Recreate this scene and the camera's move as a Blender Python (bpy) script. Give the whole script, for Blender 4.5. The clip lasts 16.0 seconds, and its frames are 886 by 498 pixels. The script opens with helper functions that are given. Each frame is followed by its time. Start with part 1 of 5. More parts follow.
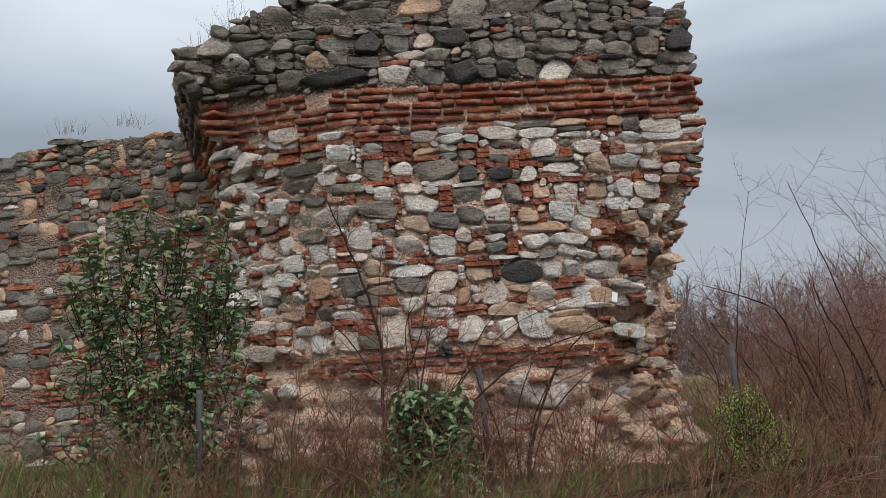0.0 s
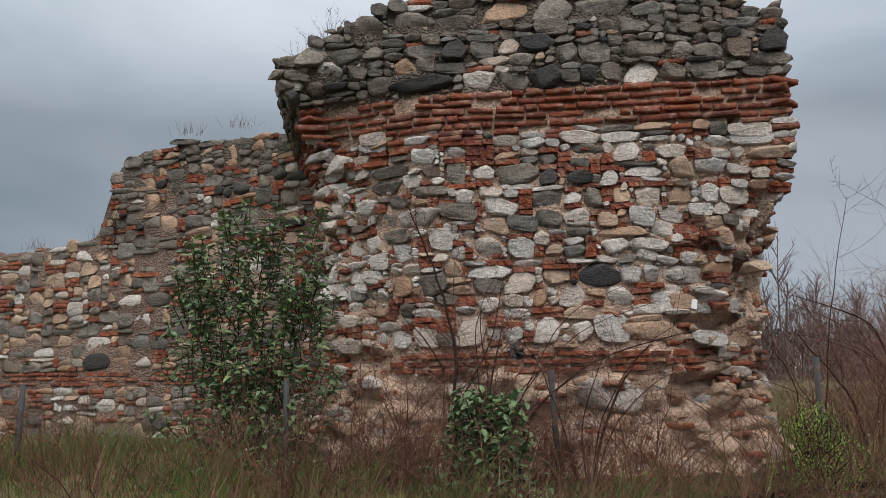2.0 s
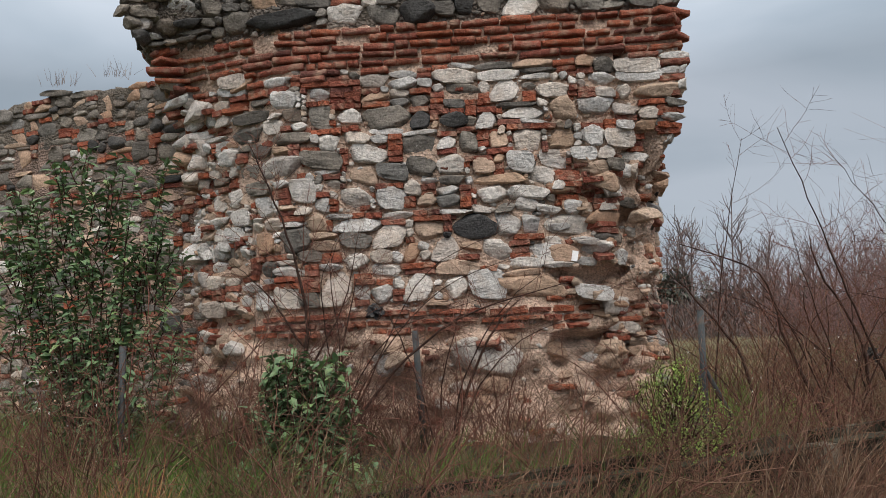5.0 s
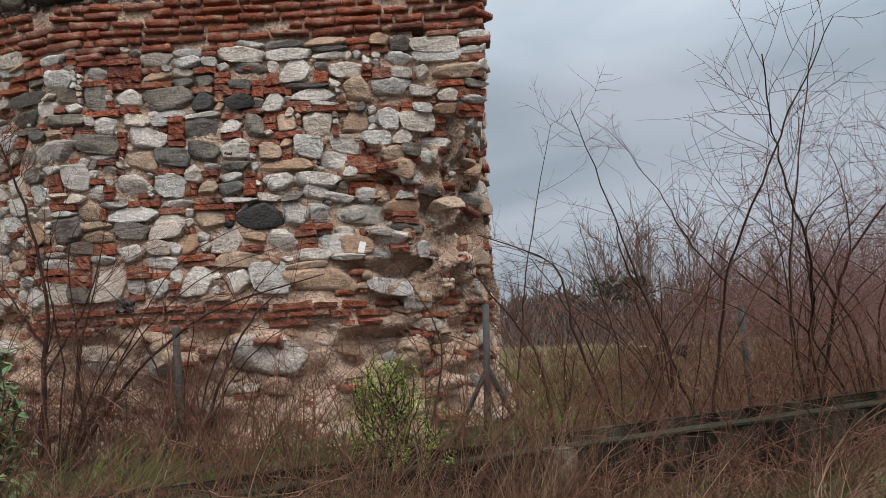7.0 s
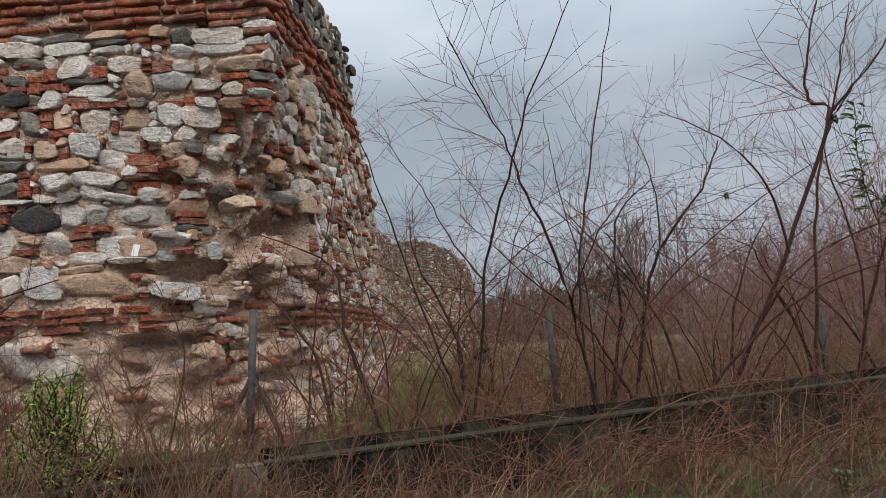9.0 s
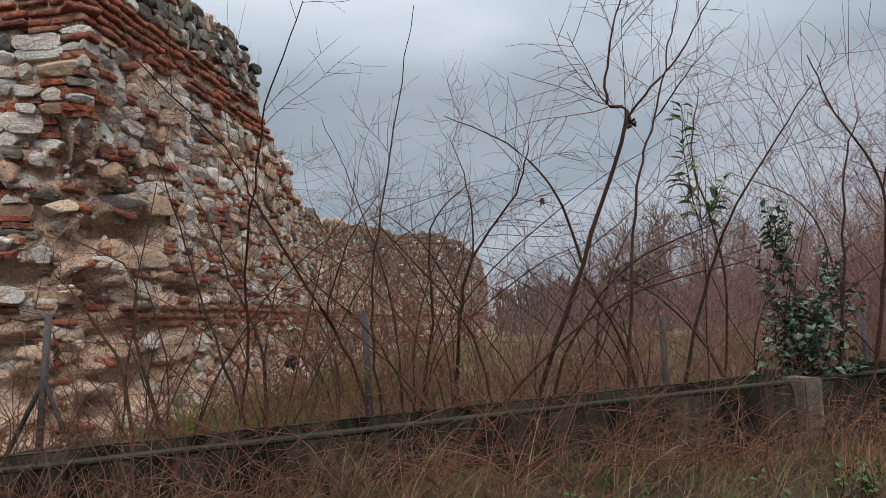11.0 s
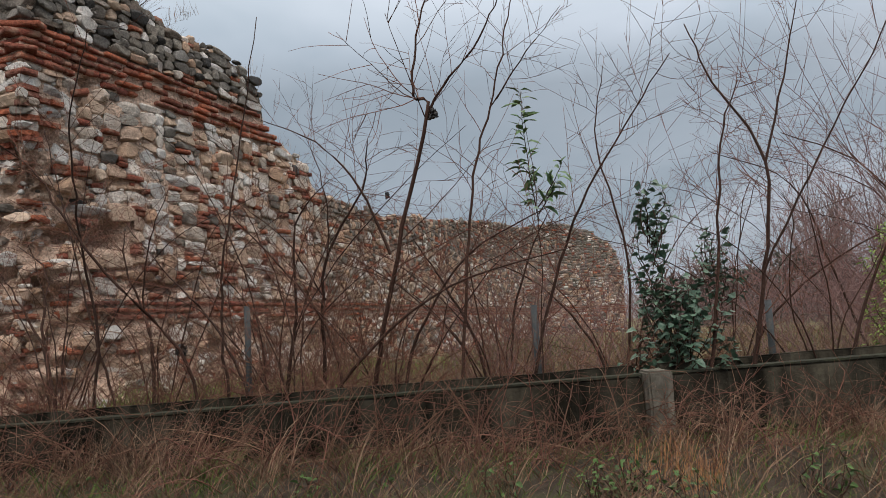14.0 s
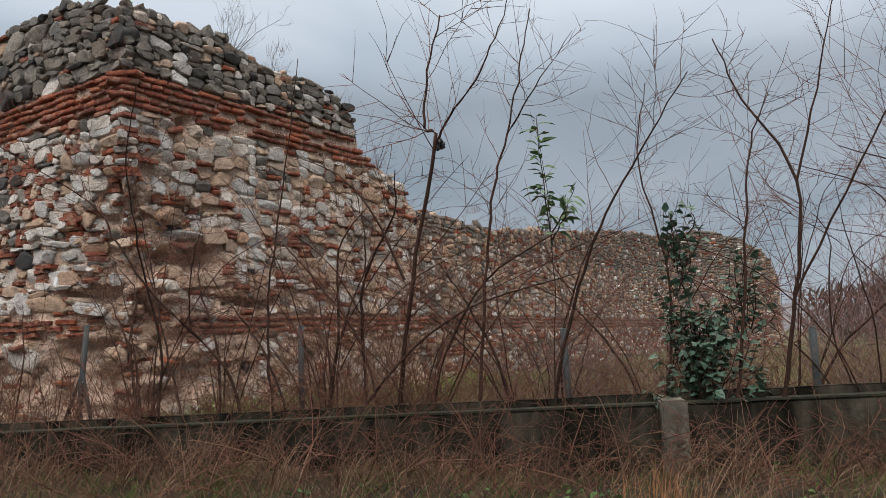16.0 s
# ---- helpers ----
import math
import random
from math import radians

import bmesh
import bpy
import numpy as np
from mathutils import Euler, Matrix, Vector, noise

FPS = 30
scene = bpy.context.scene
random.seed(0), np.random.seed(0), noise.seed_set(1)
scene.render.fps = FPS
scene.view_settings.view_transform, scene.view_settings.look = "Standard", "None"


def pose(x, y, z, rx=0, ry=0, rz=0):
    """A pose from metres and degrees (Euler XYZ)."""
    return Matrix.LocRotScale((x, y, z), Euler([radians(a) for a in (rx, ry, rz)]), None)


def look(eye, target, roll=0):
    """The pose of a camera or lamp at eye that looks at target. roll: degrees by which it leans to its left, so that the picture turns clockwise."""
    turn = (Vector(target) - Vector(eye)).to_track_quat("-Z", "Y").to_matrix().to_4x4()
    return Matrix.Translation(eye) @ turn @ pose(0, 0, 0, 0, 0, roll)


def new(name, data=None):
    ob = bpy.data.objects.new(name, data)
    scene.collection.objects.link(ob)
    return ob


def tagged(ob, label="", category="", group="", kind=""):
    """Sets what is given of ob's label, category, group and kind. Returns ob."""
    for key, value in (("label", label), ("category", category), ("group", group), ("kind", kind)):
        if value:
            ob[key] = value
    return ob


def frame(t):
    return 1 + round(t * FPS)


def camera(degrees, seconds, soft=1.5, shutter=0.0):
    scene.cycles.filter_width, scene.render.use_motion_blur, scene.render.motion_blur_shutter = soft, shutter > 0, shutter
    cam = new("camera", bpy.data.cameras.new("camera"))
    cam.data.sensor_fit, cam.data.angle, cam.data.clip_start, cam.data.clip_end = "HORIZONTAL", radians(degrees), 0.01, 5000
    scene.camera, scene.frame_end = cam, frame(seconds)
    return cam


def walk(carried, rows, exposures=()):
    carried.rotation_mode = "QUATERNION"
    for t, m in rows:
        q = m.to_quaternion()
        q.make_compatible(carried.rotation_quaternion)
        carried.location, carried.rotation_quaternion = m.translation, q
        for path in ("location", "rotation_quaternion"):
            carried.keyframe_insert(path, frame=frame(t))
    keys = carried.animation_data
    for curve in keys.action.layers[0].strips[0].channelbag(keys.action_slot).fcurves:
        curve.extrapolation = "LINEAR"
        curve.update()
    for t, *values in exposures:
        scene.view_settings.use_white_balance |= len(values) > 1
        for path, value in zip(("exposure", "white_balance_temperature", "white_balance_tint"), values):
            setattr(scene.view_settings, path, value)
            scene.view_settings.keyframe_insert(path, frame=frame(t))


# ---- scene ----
cam = camera(60.9, 16.0, soft=0.4)
PATH = [
    (0, (-2.869, -6.824, 1.668), (-2.746, -4.855, 1.996), -3.7),
    (0.5, (-2.662, -6.892, 1.762), (-2.63, -4.925, 2.121), -2.7),
    (1, (-2.636, -6.902, 1.777), (-2.681, -4.934, 2.132), -1.7),
    (1.5, (-2.546, -6.961, 1.74), (-2.671, -4.994, 2.078), -1.1),
    (2, (-2.509, -7.037, 1.728), (-2.697, -5.07, 2.042), -1.0),
    (2.5, (-2.463, -7.012, 1.701), (-2.675, -5.047, 2.003), -0.8),
    (3, (-2.291, -6.813, 1.627), (-2.497, -4.849, 1.943), -0.4),
    (3.2, (-2.213, -6.727, 1.606), (-2.419, -4.765, 1.935), -0.3),
    (5.3, (-1.504, -6.308, 1.685), (-1.601, -4.32, 1.881), -2.2),
    (5.5, (-1.379, -6.27, 1.652), (-1.467, -4.281, 1.839), -1.9),
    (6, (-0.982, -6.137, 1.626), (-1.042, -4.147, 1.82), -1.8),
    (6.5, (-0.566, -5.926, 1.599), (-0.612, -3.938, 1.808), -2.3),
    (7, (-0.115, -5.845, 1.563), (-0.173, -3.859, 1.789), -2.5),
    (7.5, (0.294, -5.736, 1.543), (0.227, -3.75, 1.767), -2.6),
    (8, (0.735, -5.656, 1.564), (0.658, -3.67, 1.787), -3.0),
    (8.5, (1.193, -5.606, 1.577), (1.104, -3.62, 1.792), -3.2),
    (9, (1.609, -5.475, 1.538), (1.517, -3.489, 1.757), -3.2),
    (9.5, (2.116, -5.549, 1.615), (2.001, -3.562, 1.808), -2.9),
    (10, (2.559, -5.482, 1.584), (2.453, -3.493, 1.763), -2.8),
    (10.2, (2.701, -5.433, 1.593), (2.6, -3.444, 1.774), -2.8),
    (12.3, (4.672, -4.989, 1.566), (4.077, -3.09, 1.768), -1.8),
    (12.5, (4.821, -4.959, 1.546), (4.193, -3.07, 1.744), -1.8),
    (13, (5.172, -4.915, 1.536), (4.46, -3.058, 1.745), -2.4),
    (13.5, (5.532, -4.906, 1.529), (4.796, -3.059, 1.742), -3.0),
    (14, (5.896, -4.793, 1.465), (5.186, -2.934, 1.663), -2.8),
    (14.5, (6.266, -4.694, 1.484), (5.515, -2.85, 1.676), -2.4),
    (15, (6.623, -4.621, 1.496), (5.786, -2.816, 1.698), -1.9),
    (15.5, (6.806, -4.496, 1.492), (5.839, -2.76, 1.713), -1.5),
    (16, (6.903, -4.475, 1.54), (5.814, -2.813, 1.773), -1.9),
]
walk(cam, [(t, look(eye, target, roll)) for t, eye, target, roll in PATH], exposures=[(0.0, -0.07), (1.2, -0.16), (2.6, -0.22), (3.2, -0.20), (5.3, 0.02), (9.0, 0.02), (12.3, 0.03), (16.0, -0.03)])

# ---------------------------------------------------------------- light
EXPOSURE = 0.0
scene.view_settings.exposure = EXPOSURE

world = bpy.data.worlds.new("overcast_sky")
scene.world = world
world.use_nodes = True


def build_sky(w):
    nt = w.node_tree
    nt.nodes.clear()
    N, L = nt.nodes.new, nt.links.new
    out, bg = N("ShaderNodeOutputWorld"), N("ShaderNodeBackground")
    sky = N("ShaderNodeTexSky")
    sky.sky_type = "NISHITA"
    sky.sun_disc = False
    sky.sun_elevation, sky.sun_rotation = radians(48), radians(205)
    co = N("ShaderNodeTexCoord")
    sep = N("ShaderNodeSeparateXYZ")
    L(co.outputs["Generated"], sep.inputs[0])
    # cloud sheets: stretched noise, flatter near the horizon
    mp = N("ShaderNodeMapping")
    mp.inputs["Scale"].default_value = (1.0, 1.0, 3.2)
    mp.inputs["Rotation"].default_value = (0.05, 0.12, 0.5)
    L(co.outputs["Generated"], mp.inputs[0])
    n1 = N("ShaderNodeTexNoise")
    n1.inputs["Scale"].default_value, n1.inputs["Detail"].default_value = 1.5, 5
    n1.inputs["Roughness"].default_value, n1.inputs["Distortion"].default_value = 0.42, 0.6
    L(mp.outputs[0], n1.inputs["Vector"])
    ramp = N("ShaderNodeValToRGB")
    e = ramp.color_ramp.elements
    e[0].position, e[0].color = 0.36, (0.25, 0.315, 0.375, 1)
    e[1].position, e[1].color = 0.66, (0.47, 0.52, 0.59, 1)
    L(n1.outputs["Fac"], ramp.inputs[0])
    # an overcast sky is about three times brighter overhead than at the horizon
    grad = N("ShaderNodeMapRange")
    grad.inputs["From Min"].default_value, grad.inputs["From Max"].default_value = 0.30, 0.95
    grad.inputs["To Min"].default_value, grad.inputs["To Max"].default_value = 1.0, 5.6
    L(sep.outputs["Z"], grad.inputs["Value"])
    haze = N("ShaderNodeMapRange")
    haze.inputs["From Min"].default_value, haze.inputs["From Max"].default_value = 0.35, 0.8
    L(sep.outputs["Z"], haze.inputs["Value"])
    white = N("ShaderNodeMix")
    white.data_type = "RGBA"
    white.inputs["B"].default_value = (0.455, 0.42, 0.385, 1)
    L(haze.outputs[0], white.inputs["Factor"])
    L(ramp.outputs[0], white.inputs["A"])
    mul = N("ShaderNodeVectorMath")
    mul.operation = "SCALE"
    L(white.outputs["Result"], mul.inputs[0])
    L(grad.outputs[0], mul.inputs["Scale"])
    dim = N("ShaderNodeVectorMath")
    dim.operation = "SCALE"
    dim.inputs["Scale"].default_value = 0.06
    L(sky.outputs[0], dim.inputs[0])
    mix = N("ShaderNodeMix")
    mix.data_type = "RGBA"
    mix.inputs["Factor"].default_value = 0.92
    L(dim.outputs[0], mix.inputs["A"])
    L(mul.outputs[0], mix.inputs["B"])
    L(mix.outputs["Result"], bg.inputs[0])
    bg.inputs[1].default_value = 1.0
    L(bg.outputs[0], out.inputs[0])


build_sky(world)

sun = new("sun", bpy.data.lights.new("sun", "SUN"))
sun.data.energy, sun.data.angle, sun.data.color = 1.6, radians(50), (1.0, 0.93, 0.85)
sun.matrix_world = look((4.5, -15, 18), (0, 0, 2))


# ---------------------------------------------------------------- materials
def mat(name, stops, rough=0.9, scale=14.0, grain=0.35, bump=0.4, blotch=2.2, stain=None, stain_amount=0.0, spec=0.25, metal=0.0,
        bump_scale=None, strata=0.0, pits=0.0, depth=0.02, streak=0.0):
    """Ramp of base colours picked per piece, with fine grain, broad blotches, stains and relief."""
    m = bpy.data.materials.new(name)
    m.use_nodes = True
    nt = m.node_tree
    N, L = nt.nodes.new, nt.links.new
    b = nt.nodes["Principled BSDF"]
    b.inputs["Metallic"].default_value = metal
    b.inputs["Specular IOR Level"].default_value = spec
    info, geo, tc = N("ShaderNodeObjectInfo"), N("ShaderNodeNewGeometry"), N("ShaderNodeTexCoord")
    add, fr = N("ShaderNodeMath"), N("ShaderNodeMath")
    add.operation, fr.operation = "ADD", "FRACT"
    L(info.outputs["Random"], add.inputs[0])
    L(geo.outputs["Random Per Island"], add.inputs[1])
    L(add.outputs[0], fr.inputs[0])
    ramp = N("ShaderNodeValToRGB")
    els = ramp.color_ramp.elements
    stops = stops if len(stops) > 1 else stops * 2
    while len(els) < len(stops):
        els.new(0.5)
    for k, c in enumerate(stops):
        els[k].position = k / max(1, len(stops) - 1)
        els[k].color = (*c, 1)
    L(fr.outputs[0], ramp.inputs[0])
    where = geo.outputs["Position"]
    fine, broad = N("ShaderNodeTexNoise"), N("ShaderNodeTexNoise")
    for n, s, d in ((fine, scale * 4, 6), (broad, blotch, 4)):
        n.inputs["Scale"].default_value, n.inputs["Detail"].default_value = s, d
        n.inputs["Roughness"].default_value = 0.62
        L(where, n.inputs["Vector"])
    f2, b2 = N("ShaderNodeMapRange"), N("ShaderNodeMapRange")
    f2.inputs["From Min"].default_value, f2.inputs["From Max"].default_value = 0.25, 0.75
    f2.inputs["To Min"].default_value, f2.inputs["To Max"].default_value = 1 - grain, 1 + grain
    b2.inputs["From Min"].default_value, b2.inputs["From Max"].default_value = 0.3, 0.7
    b2.inputs["To Min"].default_value, b2.inputs["To Max"].default_value = 1 - grain * 0.7, 1 + grain * 0.5
    L(fine.outputs["Fac"], f2.inputs["Value"])
    L(broad.outputs["Fac"], b2.inputs["Value"])
    mu = N("ShaderNodeMath")
    mu.operation = "MULTIPLY"
    L(f2.outputs[0], mu.inputs[0])
    L(b2.outputs[0], mu.inputs[1])
    sc = N("ShaderNodeVectorMath")
    sc.operation = "SCALE"
    L(ramp.outputs[0], sc.inputs[0])
    L(mu.outputs[0], sc.inputs["Scale"])
    colour = sc.outputs[0]
    if stain:
        sn = N("ShaderNodeTexNoise")
        sn.inputs["Scale"].default_value, sn.inputs["Detail"].default_value = scale * 0.7, 5
        L(where, sn.inputs["Vector"])
        sr = N("ShaderNodeMapRange")
        sr.inputs["From Min"].default_value, sr.inputs["From Max"].default_value = 0.5, 0.68
        sr.inputs["To Max"].default_value = stain_amount
        L(sn.outputs["Fac"], sr.inputs["Value"])
        mx = N("ShaderNodeMix")
        mx.data_type = "RGBA"
        mx.inputs["B"].default_value = (*stain, 1)
        L(sr.outputs[0], mx.inputs["Factor"])
        L(colour, mx.inputs["A"])
        colour = mx.outputs["Result"]
    if streak:
        # water has run down the face
        mp2 = N("ShaderNodeMapping")
        mp2.inputs["Scale"].default_value = (7.0, 7.0, 0.55)
        L(where, mp2.inputs[0])
        sk = N("ShaderNodeTexNoise")
        sk.inputs["Scale"].default_value, sk.inputs["Detail"].default_value = 1.0, 5
        L(mp2.outputs[0], sk.inputs["Vector"])
        kr = N("ShaderNodeMapRange")
        kr.inputs["From Min"].default_value, kr.inputs["From Max"].default_value = 0.35, 0.68
        kr.inputs["To Min"].default_value, kr.inputs["To Max"].default_value = 1 - streak, 1 + streak * 1.6
        L(sk.outputs["Fac"], kr.inputs["Value"])
        ks = N("ShaderNodeVectorMath")
        ks.operation = "SCALE"
        L(colour, ks.inputs[0])
        L(kr.outputs[0], ks.inputs["Scale"])
        colour = ks.outputs[0]
    L(colour, b.inputs["Base Color"])
    b.inputs["Roughness"].default_value = rough
    if bump:
        bn = N("ShaderNodeTexNoise")
        bn.inputs["Scale"].default_value, bn.inputs["Detail"].default_value = bump_scale or scale * 2, 8
        bn.inputs["Roughness"].default_value = 0.65
        L(where, bn.inputs["Vector"])
        bm_ = N("ShaderNodeBump")
        bm_.inputs["Strength"].default_value, bm_.inputs["Distance"].default_value = bump, depth
        height = bn.outputs["Fac"]
        if strata:
            # bedding: noise squeezed in height
            mp = N("ShaderNodeMapping")
            mp.inputs["Scale"].default_value = (1.0, 1.0, 2.3)
            mp.inputs["Rotation"].default_value = (0.2, 0.15, 0.3)
            L(where, mp.inputs[0])
            st = N("ShaderNodeTexNoise")
            st.inputs["Scale"].default_value, st.inputs["Detail"].default_value, st.inputs["Distortion"].default_value = scale * 0.8, 7, 1.6
            L(mp.outputs[0], st.inputs["Vector"])
            ma = N("ShaderNodeMath")
            ma.operation = "MULTIPLY_ADD"
            ma.inputs[1].default_value = strata
            L(st.outputs["Fac"], ma.inputs[0])
            L(height, ma.inputs[2])
            height = ma.outputs[0]
            # dirt sits in the hollows of the bedding
            dr = N("ShaderNodeMapRange")
            dr.inputs["From Min"].default_value, dr.inputs["From Max"].default_value = 0.30, 0.42
            dr.inputs["To Min"].default_value, dr.inputs["To Max"].default_value = 0.7, 1.03
            L(st.outputs["Fac"], dr.inputs["Value"])
            ds = N("ShaderNodeVectorMath")
            ds.operation = "SCALE"
            L(colour, ds.inputs[0])
            L(dr.outputs[0], ds.inputs["Scale"])
            L(ds.outputs[0], b.inputs["Base Color"])
            colour = ds.outputs[0]
        if pits:
            vo = N("ShaderNodeTexVoronoi")
            vo.inputs["Scale"].default_value = scale * 4.5
            L(where, vo.inputs["Vector"])
            mb = N("ShaderNodeMath")
            mb.operation = "MULTIPLY_ADD"
            mb.inputs[1].default_value = pits
            L(vo.outputs["Distance"], mb.inputs[0])
            L(height, mb.inputs[2])
            height = mb.outputs[0]
        L(height, bm_.inputs["Height"])
        L(bm_.outputs[0], b.inputs["Normal"])
    return m


PALE = mat("pale_limestone", [(0.74, 0.70, 0.66), (0.62, 0.59, 0.555), (0.63, 0.555, 0.49), (0.52, 0.51, 0.50), (0.70, 0.68, 0.66), (0.56, 0.48, 0.41), (0.63, 0.615, 0.60), (0.44, 0.43, 0.42), (0.54, 0.45, 0.385)],
           scale=11, grain=0.42, stain=(0.42, 0.31, 0.235), stain_amount=0.35, bump=0.85, strata=0.75, depth=0.03)
GREY = mat("weathered_stone", [(0.22, 0.205, 0.185), (0.16, 0.15, 0.14), (0.26, 0.23, 0.195), (0.13, 0.12, 0.11), (0.31, 0.285, 0.25), (0.20, 0.16, 0.13), (0.25, 0.245, 0.235)],
           scale=12, grain=0.5, stain=(0.075, 0.07, 0.063), stain_amount=0.6, bump=0.75, strata=0.7, depth=0.03)
DARK = mat("dark_basalt", [(0.06, 0.06, 0.062), (0.09, 0.087, 0.084), (0.05, 0.05, 0.05)], scale=14, grain=0.5, bump=0.8, strata=0.6, depth=0.03)
TAN = mat("tan_sandstone", [(0.50, 0.345, 0.245), (0.44, 0.32, 0.245), (0.53, 0.415, 0.325), (0.44, 0.28, 0.19), (0.50, 0.37, 0.29)], scale=11, grain=0.4, stain=(0.24, 0.19, 0.14), stain_amount=0.5, bump=0.75, strata=0.8, depth=0.03)
BRICK = mat("old_red_brick", [(0.31, 0.092, 0.053), (0.19, 0.06, 0.045), (0.37, 0.12, 0.064), (0.14, 0.058, 0.048), (0.34, 0.10, 0.052), (0.26, 0.11, 0.082), (0.27, 0.08, 0.052)],
            scale=16, grain=0.55, stain=(0.40, 0.27, 0.20), stain_amount=0.75, bump=0.9, strata=0.7, pits=0.4, depth=0.02)
MORTAR = mat("lime_mortar", [(0.70, 0.525, 0.415), (0.64, 0.465, 0.37)], scale=9, grain=0.5, blotch=1.4, stain=(0.34, 0.235, 0.17), stain_amount=0.5, bump=1.0, bump_scale=24, pits=0.4, depth=0.05)
OLD_MORTAR = mat("weathered_mortar", [(0.38, 0.285, 0.235), (0.33, 0.24, 0.20)], scale=9, grain=0.5, blotch=1.1, stain=(0.20, 0.15, 0.125), stain_amount=0.6, bump=1.0, bump_scale=24, pits=0.9, depth=0.05)
CAP_MORTAR = mat("lichen_grey_mortar", [(0.23, 0.19, 0.16), (0.19, 0.165, 0.14)], scale=9, grain=0.5, blotch=1.1, stain=(0.10, 0.09, 0.07), stain_amount=0.6, bump=1.0, bump_scale=24, pits=0.9, depth=0.05)
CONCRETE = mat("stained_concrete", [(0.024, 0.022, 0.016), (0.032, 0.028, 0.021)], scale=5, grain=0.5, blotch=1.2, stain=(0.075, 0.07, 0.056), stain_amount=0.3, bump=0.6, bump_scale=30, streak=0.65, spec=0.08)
CONCRETE_POST = mat("pale_concrete", [(0.19, 0.175, 0.145)], scale=6, grain=0.4, stain=(0.08, 0.075, 0.06), stain_amount=0.7, bump=0.6, bump_scale=30, streak=0.4)
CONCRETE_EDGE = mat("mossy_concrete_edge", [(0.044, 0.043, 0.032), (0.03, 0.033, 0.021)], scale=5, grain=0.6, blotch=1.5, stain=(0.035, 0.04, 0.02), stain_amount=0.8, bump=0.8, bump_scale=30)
STEEL = mat("galvanised_steel", [(0.058, 0.066, 0.072)], rough=0.7, metal=0.1, scale=20, grain=0.3, stain=(0.12, 0.10, 0.08), stain_amount=0.6, bump=0.15)
WIRE = mat("rusty_wire", [(0.09, 0.075, 0.065)], rough=0.7, metal=0.3, bump=0)
SOIL = mat("damp_soil", [(0.034, 0.026, 0.019), (0.04, 0.03, 0.021)], scale=3, grain=0.5, blotch=0.5, stain=(0.055, 0.07, 0.025), stain_amount=0.6, bump=1.0, bump_scale=12)
BARK = mat("dark_wet_bark", [(0.045, 0.027, 0.022), (0.065, 0.036, 0.028)], spec=0.1, scale=18, grain=0.4, bump=0.4)
TWIG = mat("reddish_brown_twig", [(0.145, 0.068, 0.053), (0.185, 0.085, 0.064), (0.095, 0.055, 0.045), (0.21, 0.12, 0.088)], spec=0.08, scale=10, grain=0.25, bump=0)
DRYTWIG = mat("dry_bramble_cane", [(0.15, 0.078, 0.055), (0.10, 0.048, 0.036), (0.22, 0.14, 0.095)], spec=0.08, scale=10, grain=0.25, bump=0)
BRUSH = mat("purplish_brush_twig", [(0.19, 0.115, 0.11), (0.235, 0.15, 0.145), (0.14, 0.088, 0.086)], spec=0.05, scale=8, grain=0.25, bump=0)
# twig browns lightened and greyed: the distance haze is in the colour
FARTWIG = mat("haze_lightened_twig", [(0.15, 0.122, 0.12), (0.185, 0.148, 0.143), (0.12, 0.104, 0.102)], scale=1, grain=0.2, bump=0)
LEAF = mat("dark_evergreen_leaf", [(0.10, 0.175, 0.085), (0.14, 0.225, 0.105), (0.08, 0.15, 0.075), (0.20, 0.29, 0.11)], rough=0.45, spec=0.4, scale=20, grain=0.2, bump=0)
IVY = mat("grey_green_ivy_leaf", [(0.065, 0.125, 0.085), (0.095, 0.165, 0.115), (0.055, 0.105, 0.075)], rough=0.42, spec=0.5, scale=20, grain=0.2, bump=0)
FRESH = mat("fresh_green_leaf", [(0.23, 0.35, 0.075), (0.29, 0.42, 0.10), (0.17, 0.27, 0.06)], rough=0.6, scale=20, grain=0.2, bump=0)
GRASS = mat("green_grass_blade", [(0.08, 0.13, 0.03), (0.105, 0.16, 0.036), (0.05, 0.085, 0.021), (0.10, 0.105, 0.042)], scale=8, grain=0.2, bump=0)
LUSH = mat("lush_green_grass_blade", [(0.17, 0.27, 0.05), (0.21, 0.31, 0.07), (0.12, 0.20, 0.04)], scale=8, grain=0.2, bump=0)
STRAW = mat("dry_grass_blade", [(0.19, 0.115, 0.07), (0.08, 0.048, 0.034), (0.36, 0.26, 0.18), (0.055, 0.034, 0.026), (0.17, 0.09, 0.055), (0.25, 0.16, 0.10)], scale=8, grain=0.2, bump=0)
RUST = mat("rust_brown_dry_stem", [(0.20, 0.125, 0.085), (0.09, 0.057, 0.042), (0.34, 0.235, 0.16), (0.14, 0.078, 0.055), (0.075, 0.045, 0.034)], scale=8, grain=0.2, bump=0)
ORANGE = mat("orange_dry_stem", [(0.40, 0.19, 0.085), (0.28, 0.13, 0.06), (0.46, 0.25, 0.12)], scale=8, grain=0.2, bump=0)
FIELD = mat("pasture", [(0.098, 0.10, 0.042), (0.105, 0.096, 0.046)], scale=0.6, grain=0.35, blotch=0.09, stain=(0.17, 0.115, 0.065), stain_amount=0.8, bump=0.8, bump_scale=6)
# grey-blue aerial haze is put straight into the ridge's base colour
RIDGE = mat("haze_tinted_woodland_ridge", [(0.17, 0.17, 0.18), (0.19, 0.185, 0.19)], scale=0.05, grain=0.3, blotch=0.02, bump=0)
